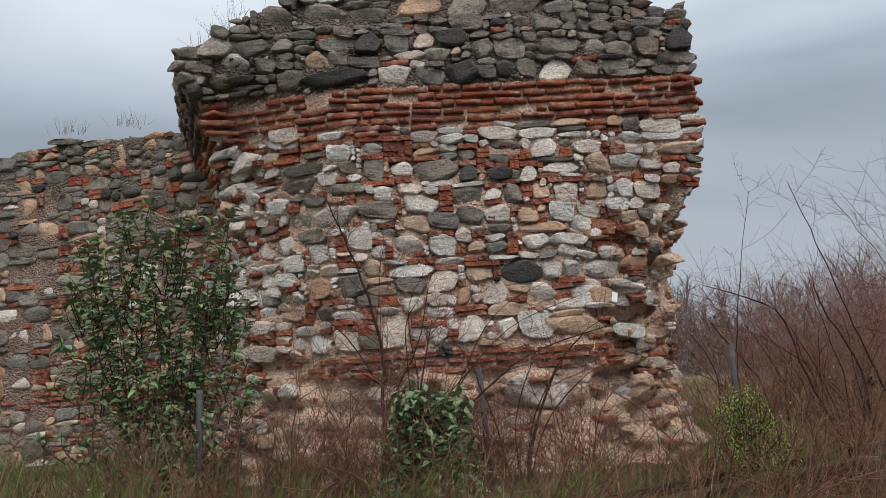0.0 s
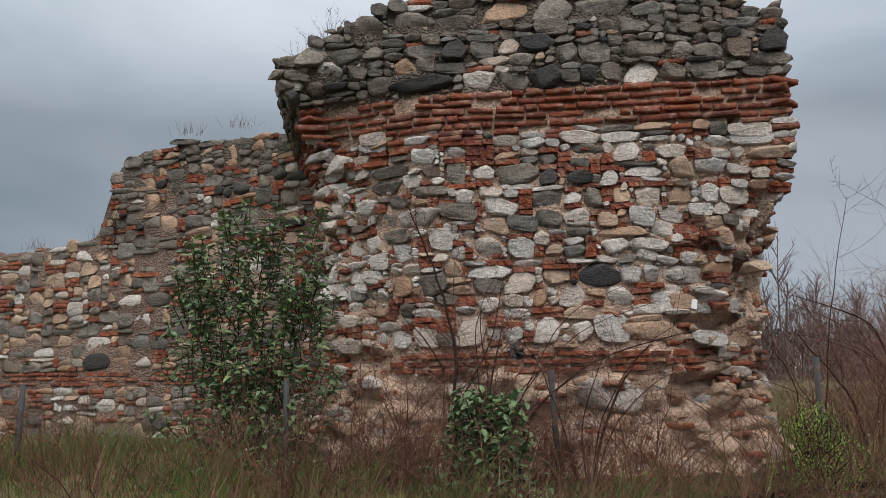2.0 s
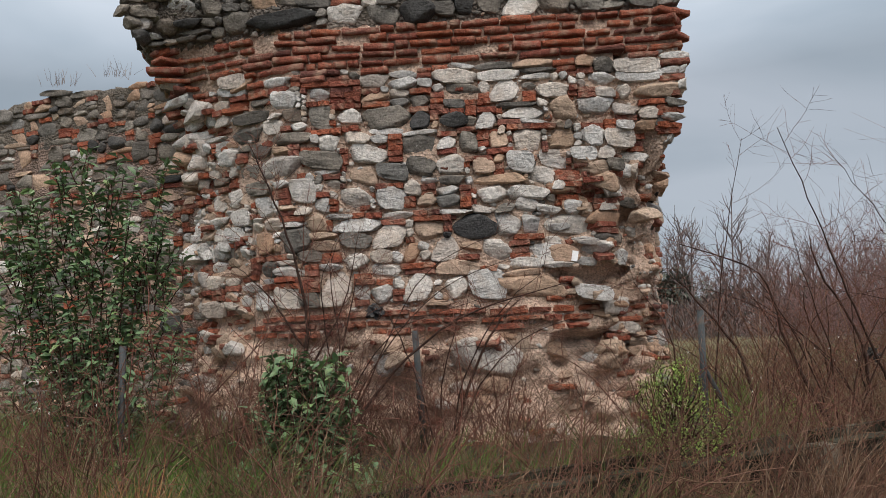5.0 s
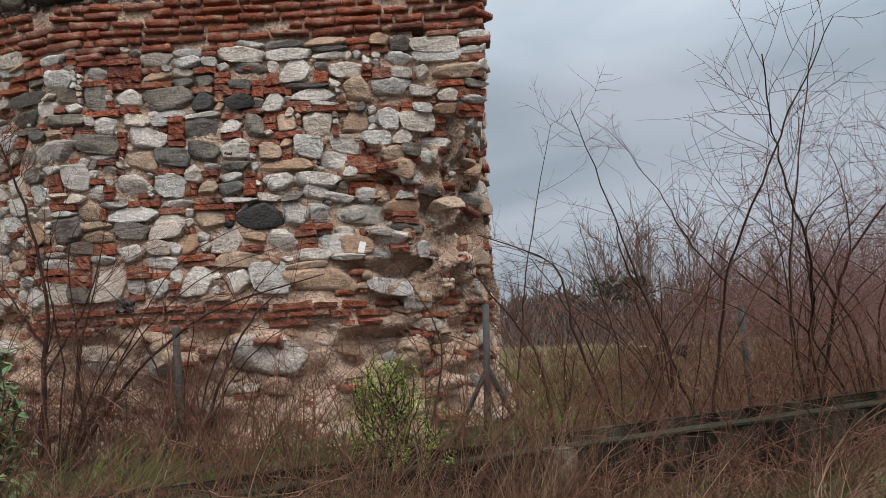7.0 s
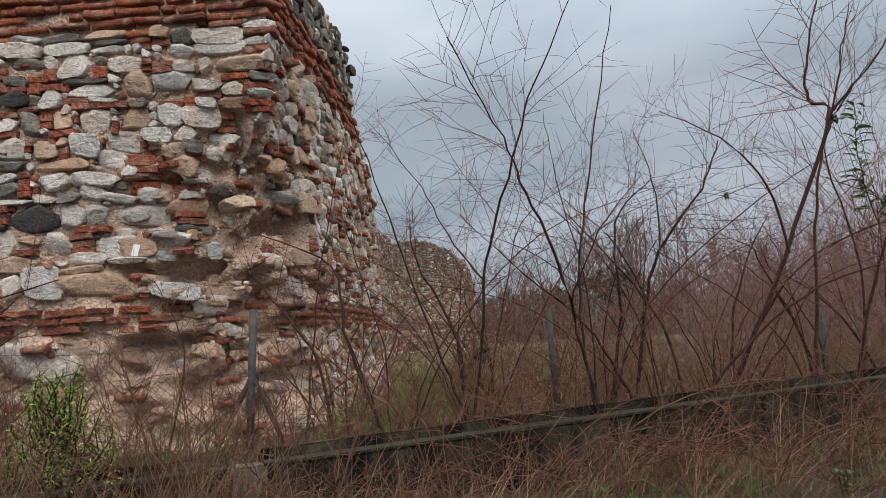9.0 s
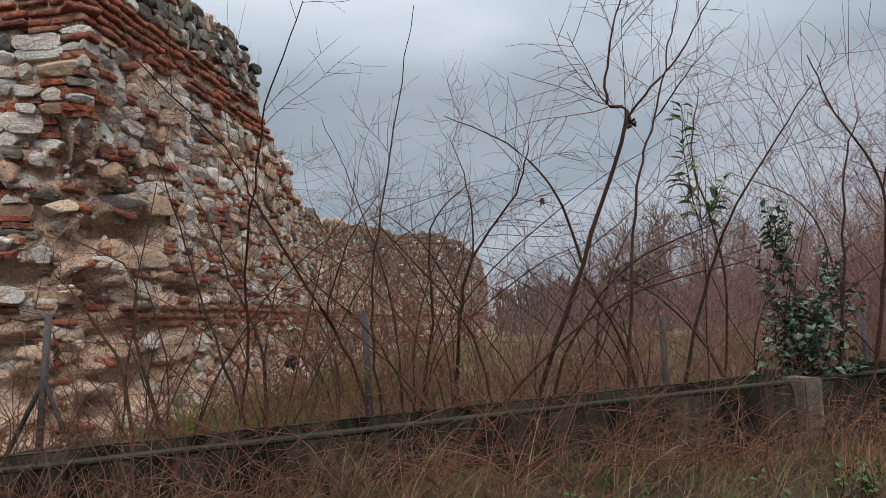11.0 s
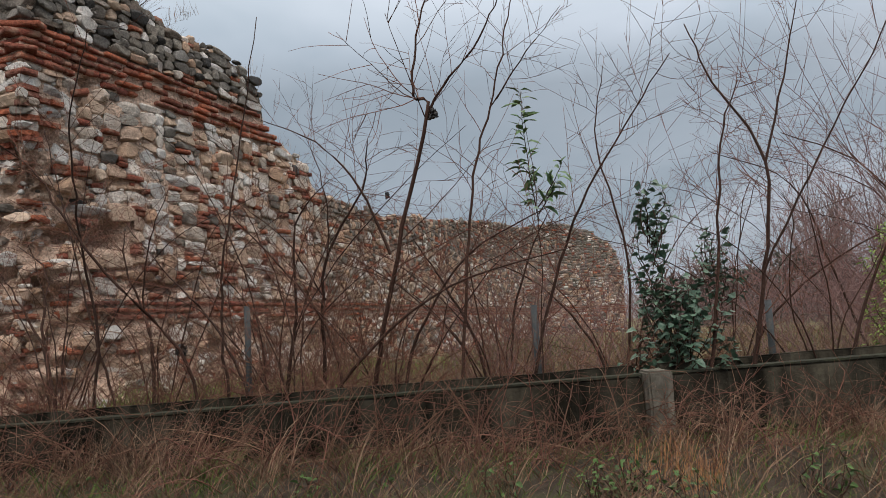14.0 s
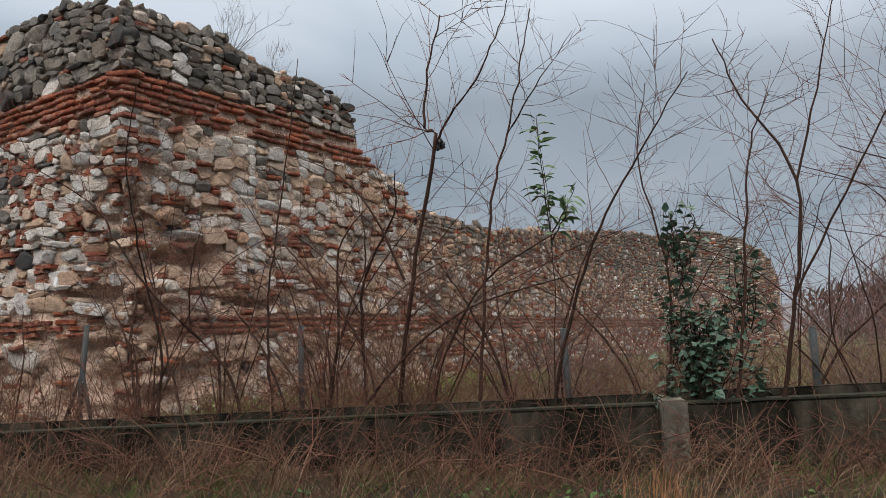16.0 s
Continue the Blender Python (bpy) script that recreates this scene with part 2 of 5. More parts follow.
WEED = mat("dull_green_leaf", [(0.05, 0.10, 0.03), (0.075, 0.14, 0.038), (0.035, 0.07, 0.024)], rough=0.55, scale=20, grain=0.2, bump=0)
# hedge browns are lightened too, to carry the haze of distance
HEDGE = mat("haze_lightened_hedge", [(0.10, 0.078, 0.075), (0.125, 0.095, 0.09), (0.08, 0.065, 0.062)], spec=0.05, scale=1, grain=0.2, bump=0)
PLASTIC = mat("black_plastic_film", [(0.012, 0.012, 0.014)], rough=0.35, spec=0.5, bump=0.3)
PAPER = mat("white_paper_tag", [(0.75, 0.76, 0.78)], rough=0.6, grain=0.08, bump=0)
# pale greyish green: far haze is mixed into the leaf colour
FARGREEN = mat("haze_lightened_evergreen", [(0.095, 0.11, 0.095), (0.115, 0.13, 0.105)], scale=2, grain=0.3, bump=0)


# ---------------------------------------------------------------- mesh helpers
def mesh_of(name, verts, faces, materials, smooth=False, slots=None):
    me = bpy.data.meshes.new(name)
    me.from_pydata([tuple(v) for v in verts], [], [tuple(f) for f in faces])
    for m in materials if isinstance(materials, (list, tuple)) else [materials]:
        me.materials.append(m)
    if slots is not None:
        me.polygons.foreach_set("material_index", slots)
    if smooth:
        me.polygons.foreach_set("use_smooth", [True] * len(me.polygons))
    me.update()
    return me


def part(name, me, parent, label="", kind="", m=None):
    ob = new(name, me)
    ob.parent = parent
    if m is not None:
        ob.matrix_basis = m
    return tagged(ob, label=label, kind=kind)


def empty(name, x=0, y=0, z=0):
    ob = new(name)
    ob.location = (x, y, z)
    return ob


def from_bm(name, bm, material, smooth=False):
    me = bpy.data.meshes.new(name)
    bm.to_mesh(me)
    bm.free()
    me.materials.append(material)
    if smooth:
        me.polygons.foreach_set("use_smooth", [True] * len(me.polygons))
    return me


def box_mesh(name, sx, sy, sz, material, bevel=0.01, rough=0.0, cuts=0, seed=0):
    """A bevelled box, its base at z = 0, with a little unevenness."""
    bm = bmesh.new()
    bmesh.ops.create_cube(bm, size=1)
    if cuts:
        bmesh.ops.subdivide_edges(bm, edges=bm.edges[:], cuts=cuts, use_grid_fill=True)
    for v in bm.verts:
        v.co = Vector((v.co.x * sx, v.co.y * sy, (v.co.z + 0.5) * sz))
    if bevel:
        sharp = [e for e in bm.edges if e.calc_face_angle(0) > 1]
        bmesh.ops.bevel(bm, geom=sharp, offset=bevel, segments=2, affect="EDGES")
    if rough:
        for v in bm.verts:
            v.co += noise.noise_vector(v.co * 4 + Vector((seed, 0, 0))) * rough
    return from_bm(name, bm, material)


def clamp(v, a=0.0, b=1.0):
    return max(a, min(b, v))


def smooth(a, b, v):
    t = clamp((v - a) / (b - a))
    return t * t * (3 - 2 * t)


def line(v, pts):
    """Straight lines through (v, value) pairs."""
    for (a, p), (b, q) in zip(pts, pts[1:]):
        if v <= b:
            return p + (q - p) * clamp((v - a) / (b - a))
    return pts[-1][1]


# ---------------------------------------------------------------- ground
def wall_y(x):
    """The concrete wall's line in plan."""
    return -1.46 + 0.432 * (x - 0.41)


def ground_z(x, y):
    d = (y - wall_y(x)) * 0.918
    z = 0.05 + 0.55 * smooth(-3.6, -0.25, d) + 0.18 * smooth(-0.02, 0.22, d)
    z += 0.12 * smooth(-3.5, -6, x) * smooth(0.3, 3, d)
    z += 0.05 * noise.noise((x * 0.9, y * 0.9, 0)) + 0.02 * noise.noise((x * 3.1, y * 3.1, 4))
    return z - 0.25 * smooth(20, 60, math.hypot(x, y))


def build_ground():
    n = 240
    k = 5.2
    us = [-1 + 2 * i / n for i in range(n + 1)]
    co = [600 * math.sinh(k * u) / math.sinh(k) for u in us]
    verts = [(x + 0.5, y - 0.8, ground_z(x + 0.5, y - 0.8)) for y in co for x in co]
    faces, slots = [], []
    for j in range(n):
        for i in range(n):
            a = j * (n + 1) + i
            faces.append((a, a + 1, a + n + 2, a + n + 1))
            x, y = (co[i] + co[i + 1]) / 2 + 0.5, (co[j] + co[j + 1]) / 2 - 0.8
            rag = 0.9 * noise.noise((x * 1.1, y * 1.1, 6)) + 0.5 * noise.noise((x * 3.3, y * 3.3, 9))
            slots.append(1 if y - wall_y(x) > 0.7 + rag and (x > 0.8 + rag or x < -3.6 + rag or y > 3 + rag) else 0)
    ob = new("ground", mesh_of("ground", verts, faces, [SOIL, FIELD], True, slots))
    tagged(ob, label="damp soil bank and rough green pasture", category="ground", kind="structure")


build_ground()


# ---------------------------------------------------------------- masonry
def lump(seed, boxy, name, material, level=3):
    """A worn field stone in a unit box: a squarish ball, broken along planes and roughened."""
    rng = random.Random(seed)
    bm = bmesh.new()
    bmesh.ops.create_icosphere(bm, subdivisions=level, radius=1)
    planes = []
    for _ in range(rng.randint(9, 14)):
        d = Vector((rng.gauss(0, 1), rng.gauss(0, 0.7), rng.gauss(0, 1))).normalized()
        planes.append((d, rng.uniform(0.6, 0.95)))
    planes.append((Vector((rng.gauss(0, 0.15), -1, rng.gauss(0, 0.2))).normalized(), rng.uniform(0.4, 0.58)))
    off = Vector((rng.uniform(-50, 50), rng.uniform(-50, 50), 0))
    for v in bm.verts:
        p = v.co.copy()
        q = Vector([math.copysign(abs(c) ** boxy, c) for c in p])
        q += p * (0.20 * noise.noise(p * 1.2 + off))
        for d, lim in planes:
            over = q.dot(d) - lim
            if over > 0:
                q -= d * over * 0.97
        q += p * (0.075 * noise.noise(p * 3.2 + off) + 0.06 * noise.noise(Vector((p.x * 3, p.y * 3, p.z * 9)) + off))
        v.co = q
    lo = [min(v.co[i] for v in bm.verts) for i in range(3)]
    hi = [max(v.co[i] for v in bm.verts) for i in range(3)]
    for v in bm.verts:
        v.co = Vector([(v.co[i] - lo[i]) / (hi[i] - lo[i]) - 0.5 for i in range(3)])
    for e in bm.edges:
        if e.calc_face_angle(0) > 0.42:
            e.smooth = False
    return from_bm(name, bm, material, True)


def slab_mesh(seed, name, material):
    """A worn brick in a unit box."""
    rng = random.Random(seed)
    bm = bmesh.new()
    bmesh.ops.create_cube(bm, size=1)
    bmesh.ops.bevel(bm, geom=bm.edges[:], offset=0.06, segments=1, affect="EDGES")
    long = [e for e in bm.edges if abs(e.verts[0].co.x - e.verts[1].co.x) > 0.5]
    bmesh.ops.subdivide_edges(bm, edges=long, cuts=3)
    for v in bm.verts:
        s = Vector((rng.uniform(-50, 50) * 0, seed * 7.1, 0))
        w = noise.noise_vector(Vector((v.co.x * 4, v.co.y * 2, v.co.z * 2)) + s)
        v.co += Vector((0.07 * w.x, 0.12 * w.y, 0.26 * w.z))
    return from_bm(name, bm, material, False)


STONES = {}
for kind_, material_, boxy_ in (("pale", PALE, 0.48), ("grey", GREY, 0.42), ("dark", DARK, 0.72), ("tan", TAN, 0.45)):
    STONES[kind_] = [lump(k * 13 + len(kind_), boxy_ + 0.12 * (k % 3 - 1), "stone", material_) for k in range(9)]
    STONES[kind_ + "_chip"] = [lump(k * 19 + len(kind_), boxy_, "stone", material_, 1) for k in range(5)]
    STONES[kind_ + "_far"] = [lump(k * 17 + len(kind_), boxy_, "stone", material_, 2) for k in range(7)]
STONES["brick"] = [slab_mesh(k, "brick", BRICK) for k in range(7)]
SLOT = {"pale": 0, "grey": 1, "dark": 2, "tan": 3, "brick": 4}
ALL = [PALE, GREY, DARK, TAN, BRICK]


class Joined:
    """Pieces of many kinds gathered in one mesh."""

    def __init__(self):
        self.v, self.f, self.s, self.n, self.cache = [], [], [], 0, {}

    def add(self, me, m, slot):
        if me.name not in self.cache:
            self.cache[me.name] = (np.array([v.co[:] for v in me.vertices]), [tuple(p.vertices) for p in me.polygons])
        co, faces = self.cache[me.name]
        a = np.array(m)
        self.v.append(co @ a[:3, :3].T + a[:3, 3])
        self.f += [tuple(i + self.n for i in f) for f in faces]
        self.s += [slot] * len(faces)
        self.n += len(co)

    def part(self, name, parent, materials, smoothed=True):
        if not self.n:
            return None
        return part(name, mesh_of(name, np.concatenate(self.v), self.f, materials, smoothed, self.s), parent, kind="stuff")


def fill(s0, s1, z0, z1, choose, inside, rng, cell=0.025, fixed=()):
    """Packs a sheet with pieces from below, each as wide and high as chosen; yields (s, z, w, h, kind)."""
    nu, nv = int((s1 - s0) / cell), int((z1 - z0) / cell)
    full = np.zeros((nv, nu), bool)
    out = []
    for s, z, w, h, kind in fixed:
        a, b = int((s - w / 2 - s0) / cell), int((s + w / 2 - s0) / cell)
        c, d = int((z - h / 2 - z0) / cell), int((z + h / 2 - z0) / cell)
        full[max(0, c):max(0, d), max(0, a):max(0, b)] = True
        out.append((s, z, w, h, kind))
    for j in range(nv):
        i = 0
        row = full[j]
        while i < nu:
            if row[i]:
                i += 1
                continue
            run = i
            while run < nu and not row[run]:
                run += 1
            s, z = s0 + i * cell, z0 + j * cell
            w, h, kind = choose(s, z, rng)
            nw = max(1, round(w / cell))
            if run - i - nw < 3:
                nw = run - i
                if nw * cell > w * 1.5:
                    nw = (run - i) // 2
            nw = max(1, min(nw, run - i))
            if kind == "brick" and nw * cell < 0.08 and rng.random() < 0.5:
                kind, h = rng.choice(("pale", "tan", "pale")), rng.uniform(0.05, 0.13)
            if kind != "brick":
                h = min(h, nw * cell * rng.uniform(0.75, 1.1))
            nh = max(1, round(h / cell))
            while nh > 1 and (j + nh > nv or full[j:j + nh, i:i + nw].any()):
                nh -= 1
            full[j:j + nh, i:i + nw] = True
            if inside(s + nw * cell / 2, z + nh * cell / 2) and nw * cell > 0.035 and nh * cell > 0.03:
                out.append((s + nw * cell / 2, z + nh * cell / 2, nw * cell, nh * cell, kind))
            i += nw
    return out


def courses(s0, s1, rows, thick, rng, inside):
    """Rows of bricks with joints and gaps."""
    out = []
    for z in rows:
        s = s0 + rng.uniform(-0.2, 0)
        while s < s1:
            w = rng.choice((rng.uniform(0.08, 0.2), rng.uniform(0.18, 0.36)))
            if rng.random() < 0.86 and inside(s + w / 2, z):
                out.append((s + w / 2, z + 0.012 * noise.noise((s * 0.9, z, 3)) * 2 + rng.uniform(-0.004, 0.004), w, thick * rng.uniform(0.68, 1.2), "brick"))
            s += w + rng.uniform(0.005, 0.03)
    return out


class Sheet:
    """A masonry face that follows a line in plan, worn back by wear(s, z)."""

    def __init__(self, place, wear):
        self.place, self.wear = place, wear

    def point(self, s, z, out=0.0):
        x, y, nx, ny = self.place(s)
        w = out - self.wear(s, z)
        return Vector((x + nx * w, y + ny * w, z))

    def matrix(self, s, z, w, d, h, out, rng, tilt=5):
        e = 0.06
        a, b = self.point(s - e, z), self.point(s + e, z)
        c, g = self.point(s, z - e), self.point(s, z + e)
        tx = (b - a).normalized()
        up = Vector((0, 0, 1))
        lean = (g - c).normalized()
        up = (up * 0.6 + lean * 0.4).normalized()
        back = up.cross(tx).normalized()
        up = tx.cross(back)
        p = self.point(s, z, out) + back * d / 2
        r = Matrix((tx, back, up)).transposed().to_4x4()
        return Matrix.Translation(p) @ r @ pose(0, 0, 0, rng.uniform(-4, 4), rng.uniform(-tilt, tilt), rng.uniform(-5, 5)) @ Matrix.Diagonal((w, d, h, 1))


def lay(sheet, pieces, thing, rng, near, far=False, gap=0.018, out=(0.012, 0.05), brick_out=(0.0, 0.036), chips=()):
    """Sets the pieces: those that near(s, z) names as objects of their own, the rest joined."""
    rest, count = Joined(), {"stone": 0, "brick": 0}
    for s, z, w, h, kind in pieces:
        tall = kind == "brick"
        me = rng.choice(STONES[kind if (tall or not far) else kind + ("_chip" if s > 15 else "_far")])
        if tall:
            o, d, tilt = rng.uniform(*brick_out), 0.16, 3.2
            hh, ww = h, w
        else:
            o, d, tilt = rng.uniform(*out) + (0.03 if kind == "dark" else 0.0) - (0.014 if 0.3 < s < 5.0 and 1.7 < z < 4.0 else 0.0), clamp(min(w, h) * rng.uniform(0.9, 1.3), 0.08, 0.3), 5
            hh, ww = h * 1.17 - gap * 0.4, w * 1.14 - gap * 0.4
        m = sheet.matrix(s, z, max(ww, 0.03), d, max(hh, 0.025), o, rng, tilt)
        key = "brick" if tall else "stone"
        if near(s, z) and count[key] < 300:
            count[key] += 1
            part(key, me, thing, m=m)
        else:
            rest.add(me, m, SLOT[kind])
    for s, z, w, kind in chips:
        rest.add(rng.choice(STONES["brick" if kind == "brick" else kind + "_chip"]), sheet.matrix(s, z, w, w * 0.8, w * rng.uniform(0.45, 0.9), rng.uniform(-0.04, 0.0), rng, 25), SLOT[kind])
    rest.part("masonry_infill", thing, ALL)


def core(name, sheet, ss, z0, top, inner, thing, step=0.07, rough=0.024, material=None, cap=None, label=""):
    """The mortar body behind the stones: its worn face, a rough top and a plain back."""
    flush = -0.034 if step < 0.09 else -0.022
    nz = max(4, int(5.4 / step))
    verts, faces = [], []
    for s in ss:
        t = top(s)
        for j in range(nz + 1):
            z = z0 + (t - z0) * j / nz
            p = sheet.point(s, z, flush)
            q = noise.noise_vector(p * 4.0) * rough + noise.noise_vector(p * 13.0) * rough * 0.6 + noise.noise_vector(p * 29.0) * rough * 0.3
            verts.append(p + q)
        x, y = inner(s)
        for f in (0.35, 1.0):
            a = verts[-1] if f < 0.5 else p
            b = Vector((x, y, t - 0.1 * f))
            verts.append(p.lerp(b, f) + Vector((0, 0, 0.10 * noise.noise((s * 2, f * 3, 1)))))
        verts.append(Vector((x, y, z0)))
    k = nz + 4
    for i in range(len(ss) - 1):
        for j in range(k - 1):
            a = i * k + j
            faces.append((a, a + k, a + k + 1, a + 1))
    faces.append(tuple(range(k)))
    faces.append(tuple(reversed(range(len(verts) - k, len(verts)))))
    slots = [1 if cap and max(verts[i].z for i in f) > cap else 0 for f in faces]
    return part(name, mesh_of(name, verts, faces, [material or MORTAR, CAP_MORTAR], True, slots), thing, label)


# ---------------------------------------------------------------- the ruined pier
# Stones that stand out: along the face from the corner, height, width, tall, kind.
COURSE_A = [(-3.73, 2.02, 0.29, 0.19, "pale"), (-3.45, 2.02, 0.22, 0.19, "pale"), (-2.64, 2.03, 0.21, 0.17, "pale"), (-1.34, 2.03, 0.53, 0.19, "tan"), (-2.01, 2.06, 0.20, 0.19, "pale"), (-1.75, 2.06, 0.29, 0.24, "pale"), (-2.32, 2.07, 0.26, 0.22, "pale"), (-3.02, 2.09, 0.29, 0.31, "pale"), (-1.46, 2.15, 0.31, 0.06, "tan"), (-1.15, 2.15, 0.30, 0.09, "tan")]
COURSE_B = [(-1.98, 2.22, 0.36, 0.13, "tan"), (-2.58, 2.22, 0.26, 0.11, "pale"), (-1.40, 2.23, 0.28, 0.10, "pale"), (-0.53, 2.27, 0.14, 0.14, "pale"), (-3.65, 2.28, 0.19, 0.15, "grey"), (-2.85, 2.31, 0.21, 0.14, "pale"), (-1.19, 2.33, 0.35, 0.21, "pale"), (-2.63, 2.34, 0.20, 0.12, "pale"), (-2.26, 2.34, 0.10, 0.09, "pale"), (-0.83, 2.35, 0.33, 0.13, "pale"), (-1.66, 2.35, 0.27, 0.19, "pale"), (-2.38, 2.36, 0.13, 0.16, "tan"), (-3.25, 2.37, 0.22, 0.10, "grey"), (-2.08, 2.38, 0.24, 0.20, "pale"), (-1.87, 2.40, 0.18, 0.08, "tan"), (-4.08, 2.46, 0.12, 0.15, "grey"), (-2.86, 2.49, 0.27, 0.14, "grey"), (-2.55, 2.52, 0.30, 0.19, "pale"), (-3.70, 2.52, 0.24, 0.18, "tan"), (-3.38, 2.53, 0.29, 0.23, "grey"), (-3.14, 2.54, 0.24, 0.07, "tan"), (-2.22, 2.55, 0.25, 0.18, "tan"), (-1.33, 2.56, 0.15, 0.17, "pale"), (-1.01, 2.57, 0.44, 0.20, "pale"), (-1.83, 2.57, 0.35, 0.22, "dark"), (-1.54, 2.59, 0.23, 0.22, "pale"), (-2.83, 2.62, 0.41, 0.12, "pale")]
COURSE_C = [(-3.19, 2.65, 0.20, 0.16, "tan"), (-3.59, 2.67, 0.22, 0.12, "pale"), (-3.79, 2.67, 0.17, 0.10, "pale"), (-1.38, 2.73, 0.19, 0.11, "pale"), (-3.96, 2.78, 0.23, 0.14, "pale"), (-3.69, 2.80, 0.22, 0.09, "pale"), (-2.05, 2.80, 0.24, 0.11, "grey"), (-2.23, 2.81, 0.18, 0.12, "tan"), (-3.13, 2.82, 0.15, 0.15, "pale"), (-1.36, 2.83, 0.35, 0.12, "pale"), (-2.54, 2.84, 0.27, 0.19, "pale"), (-1.67, 2.84, 0.26, 0.14, "pale"), (-2.85, 2.85, 0.28, 0.19, "pale"), (-0.58, 2.86, 0.26, 0.15, "pale"), (-3.30, 2.94, 0.21, 0.20, "pale"), (-1.60, 2.96, 0.41, 0.10, "tan"), (-2.00, 2.97, 0.22, 0.08, "grey"), (-1.23, 2.98, 0.22, 0.16, "pale"), (-4.03, 2.98, 0.18, 0.17, "pale"), (-3.04, 2.99, 0.16, 0.11, "pale")]
COURSE_D = [(-3.76, 3.01, 0.32, 0.12, "grey"), (-0.76, 3.03, 0.17, 0.13, "tan"), (-2.78, 3.06, 0.24, 0.18, "tan"), (-2.52, 3.07, 0.26, 0.14, "grey"), (-1.73, 3.08, 0.19, 0.13, "tan"), (-2.27, 3.10, 0.26, 0.16, "grey"), (-1.42, 3.10, 0.22, 0.17, "pale"), (-2.01, 3.12, 0.25, 0.19, "pale"), (-1.13, 3.12, 0.25, 0.15, "pale"), (-0.87, 3.15, 0.21, 0.11, "pale"), (-0.66, 3.16, 0.17, 0.11, "pale"), (-3.55, 3.17, 0.43, 0.19, "pale"), (-4.22, 3.17, 0.25, 0.10, "grey"), (-3.87, 3.18, 0.25, 0.18, "grey"), (-3.13, 3.20, 0.35, 0.15, "grey"), (-2.71, 3.26, 0.34, 0.18, "pale"), (-0.54, 3.28, 0.27, 0.16, "pale"), (-1.05, 3.29, 0.24, 0.19, "tan"), (-1.85, 3.29, 0.16, 0.18, "grey"), (-1.33, 3.29, 0.24, 0.20, "pale"), (-2.27, 3.29, 0.29, 0.21, "grey"), (-1.59, 3.30, 0.16, 0.14, "tan"), (-0.78, 3.31, 0.19, 0.17, "pale"), (-3.73, 3.34, 0.26, 0.10, "grey"), (-4.11, 3.36, 0.25, 0.17, "pale"), (-0.30, 3.39, 0.20, 0.10, "tan"), (-2.81, 3.40, 0.24, 0.13, "pale"), (-3.38, 3.41, 0.35, 0.10, "grey")]
COURSE_E = [(-1.97, 3.50, 0.23, 0.14, "dark"), (-2.26, 3.51, 0.18, 0.14, "dark"), (-3.88, 3.52, 0.37, 0.15, "grey"), (-1.36, 3.53, 0.36, 0.10, "pale"), (-3.60, 3.54, 0.20, 0.14, "pale"), (-2.56, 3.56, 0.43, 0.22, "grey"), (-1.03, 3.56, 0.23, 0.22, "tan"), (-0.74, 3.57, 0.30, 0.15, "pale"), (-3.13, 3.58, 0.20, 0.21, "grey"), (-2.88, 3.59, 0.20, 0.15, "pale"), (-3.38, 3.62, 0.19, 0.11, "grey"), (-3.83, 3.67, 0.42, 0.11, "grey"), (-0.21, 3.67, 0.40, 0.12, "tan"), (-0.50, 3.68, 0.13, 0.12, "pale"), (-1.51, 3.74, 0.27, 0.19, "pale"), (-3.45, 3.76, 0.25, 0.17, "pale"), (-1.89, 3.76, 0.32, 0.15, "grey"), (-3.71, 3.79, 0.23, 0.07, "grey"), (-0.37, 3.80, 0.36, 0.10, "pale"), (-0.69, 3.80, 0.23, 0.11, "pale"), (-1.25, 3.85, 0.26, 0.06, "pale"), (-3.53, 3.93, 0.27, 0.09, "pale")]
CAP_A = [(-2.56, 4.48, 0.30, 0.20, "grey"), (-1.04, 4.49, 0.24, 0.16, "grey"), (-1.33, 4.50, 0.33, 0.20, "pale"), (-0.75, 4.50, 0.23, 0.17, "grey"), (-3.46, 4.51, 0.63, 0.16, "dark"), (-2.25, 4.51, 0.31, 0.23, "dark"), (-2.89, 4.52, 0.30, 0.20, "pale"), (-1.83, 4.53, 0.16, 0.16, "dark"), (-3.90, 4.53, 0.25, 0.20, "grey"), (-1.62, 4.54, 0.22, 0.17, "grey"), (-4.59, 4.55, 0.25, 0.14, "grey"), (-0.14, 4.58, 0.39, 0.14, "grey"), (-3.42, 4.69, 0.22, 0.15, "grey"), (-3.65, 4.69, 0.25, 0.19, "tan"), (-2.74, 4.70, 0.30, 0.10, "pale"), (-2.47, 4.70, 0.25, 0.13, "grey"), (-0.71, 4.70, 0.27, 0.16, "grey"), (-0.42, 4.71, 0.24, 0.20, "grey")]
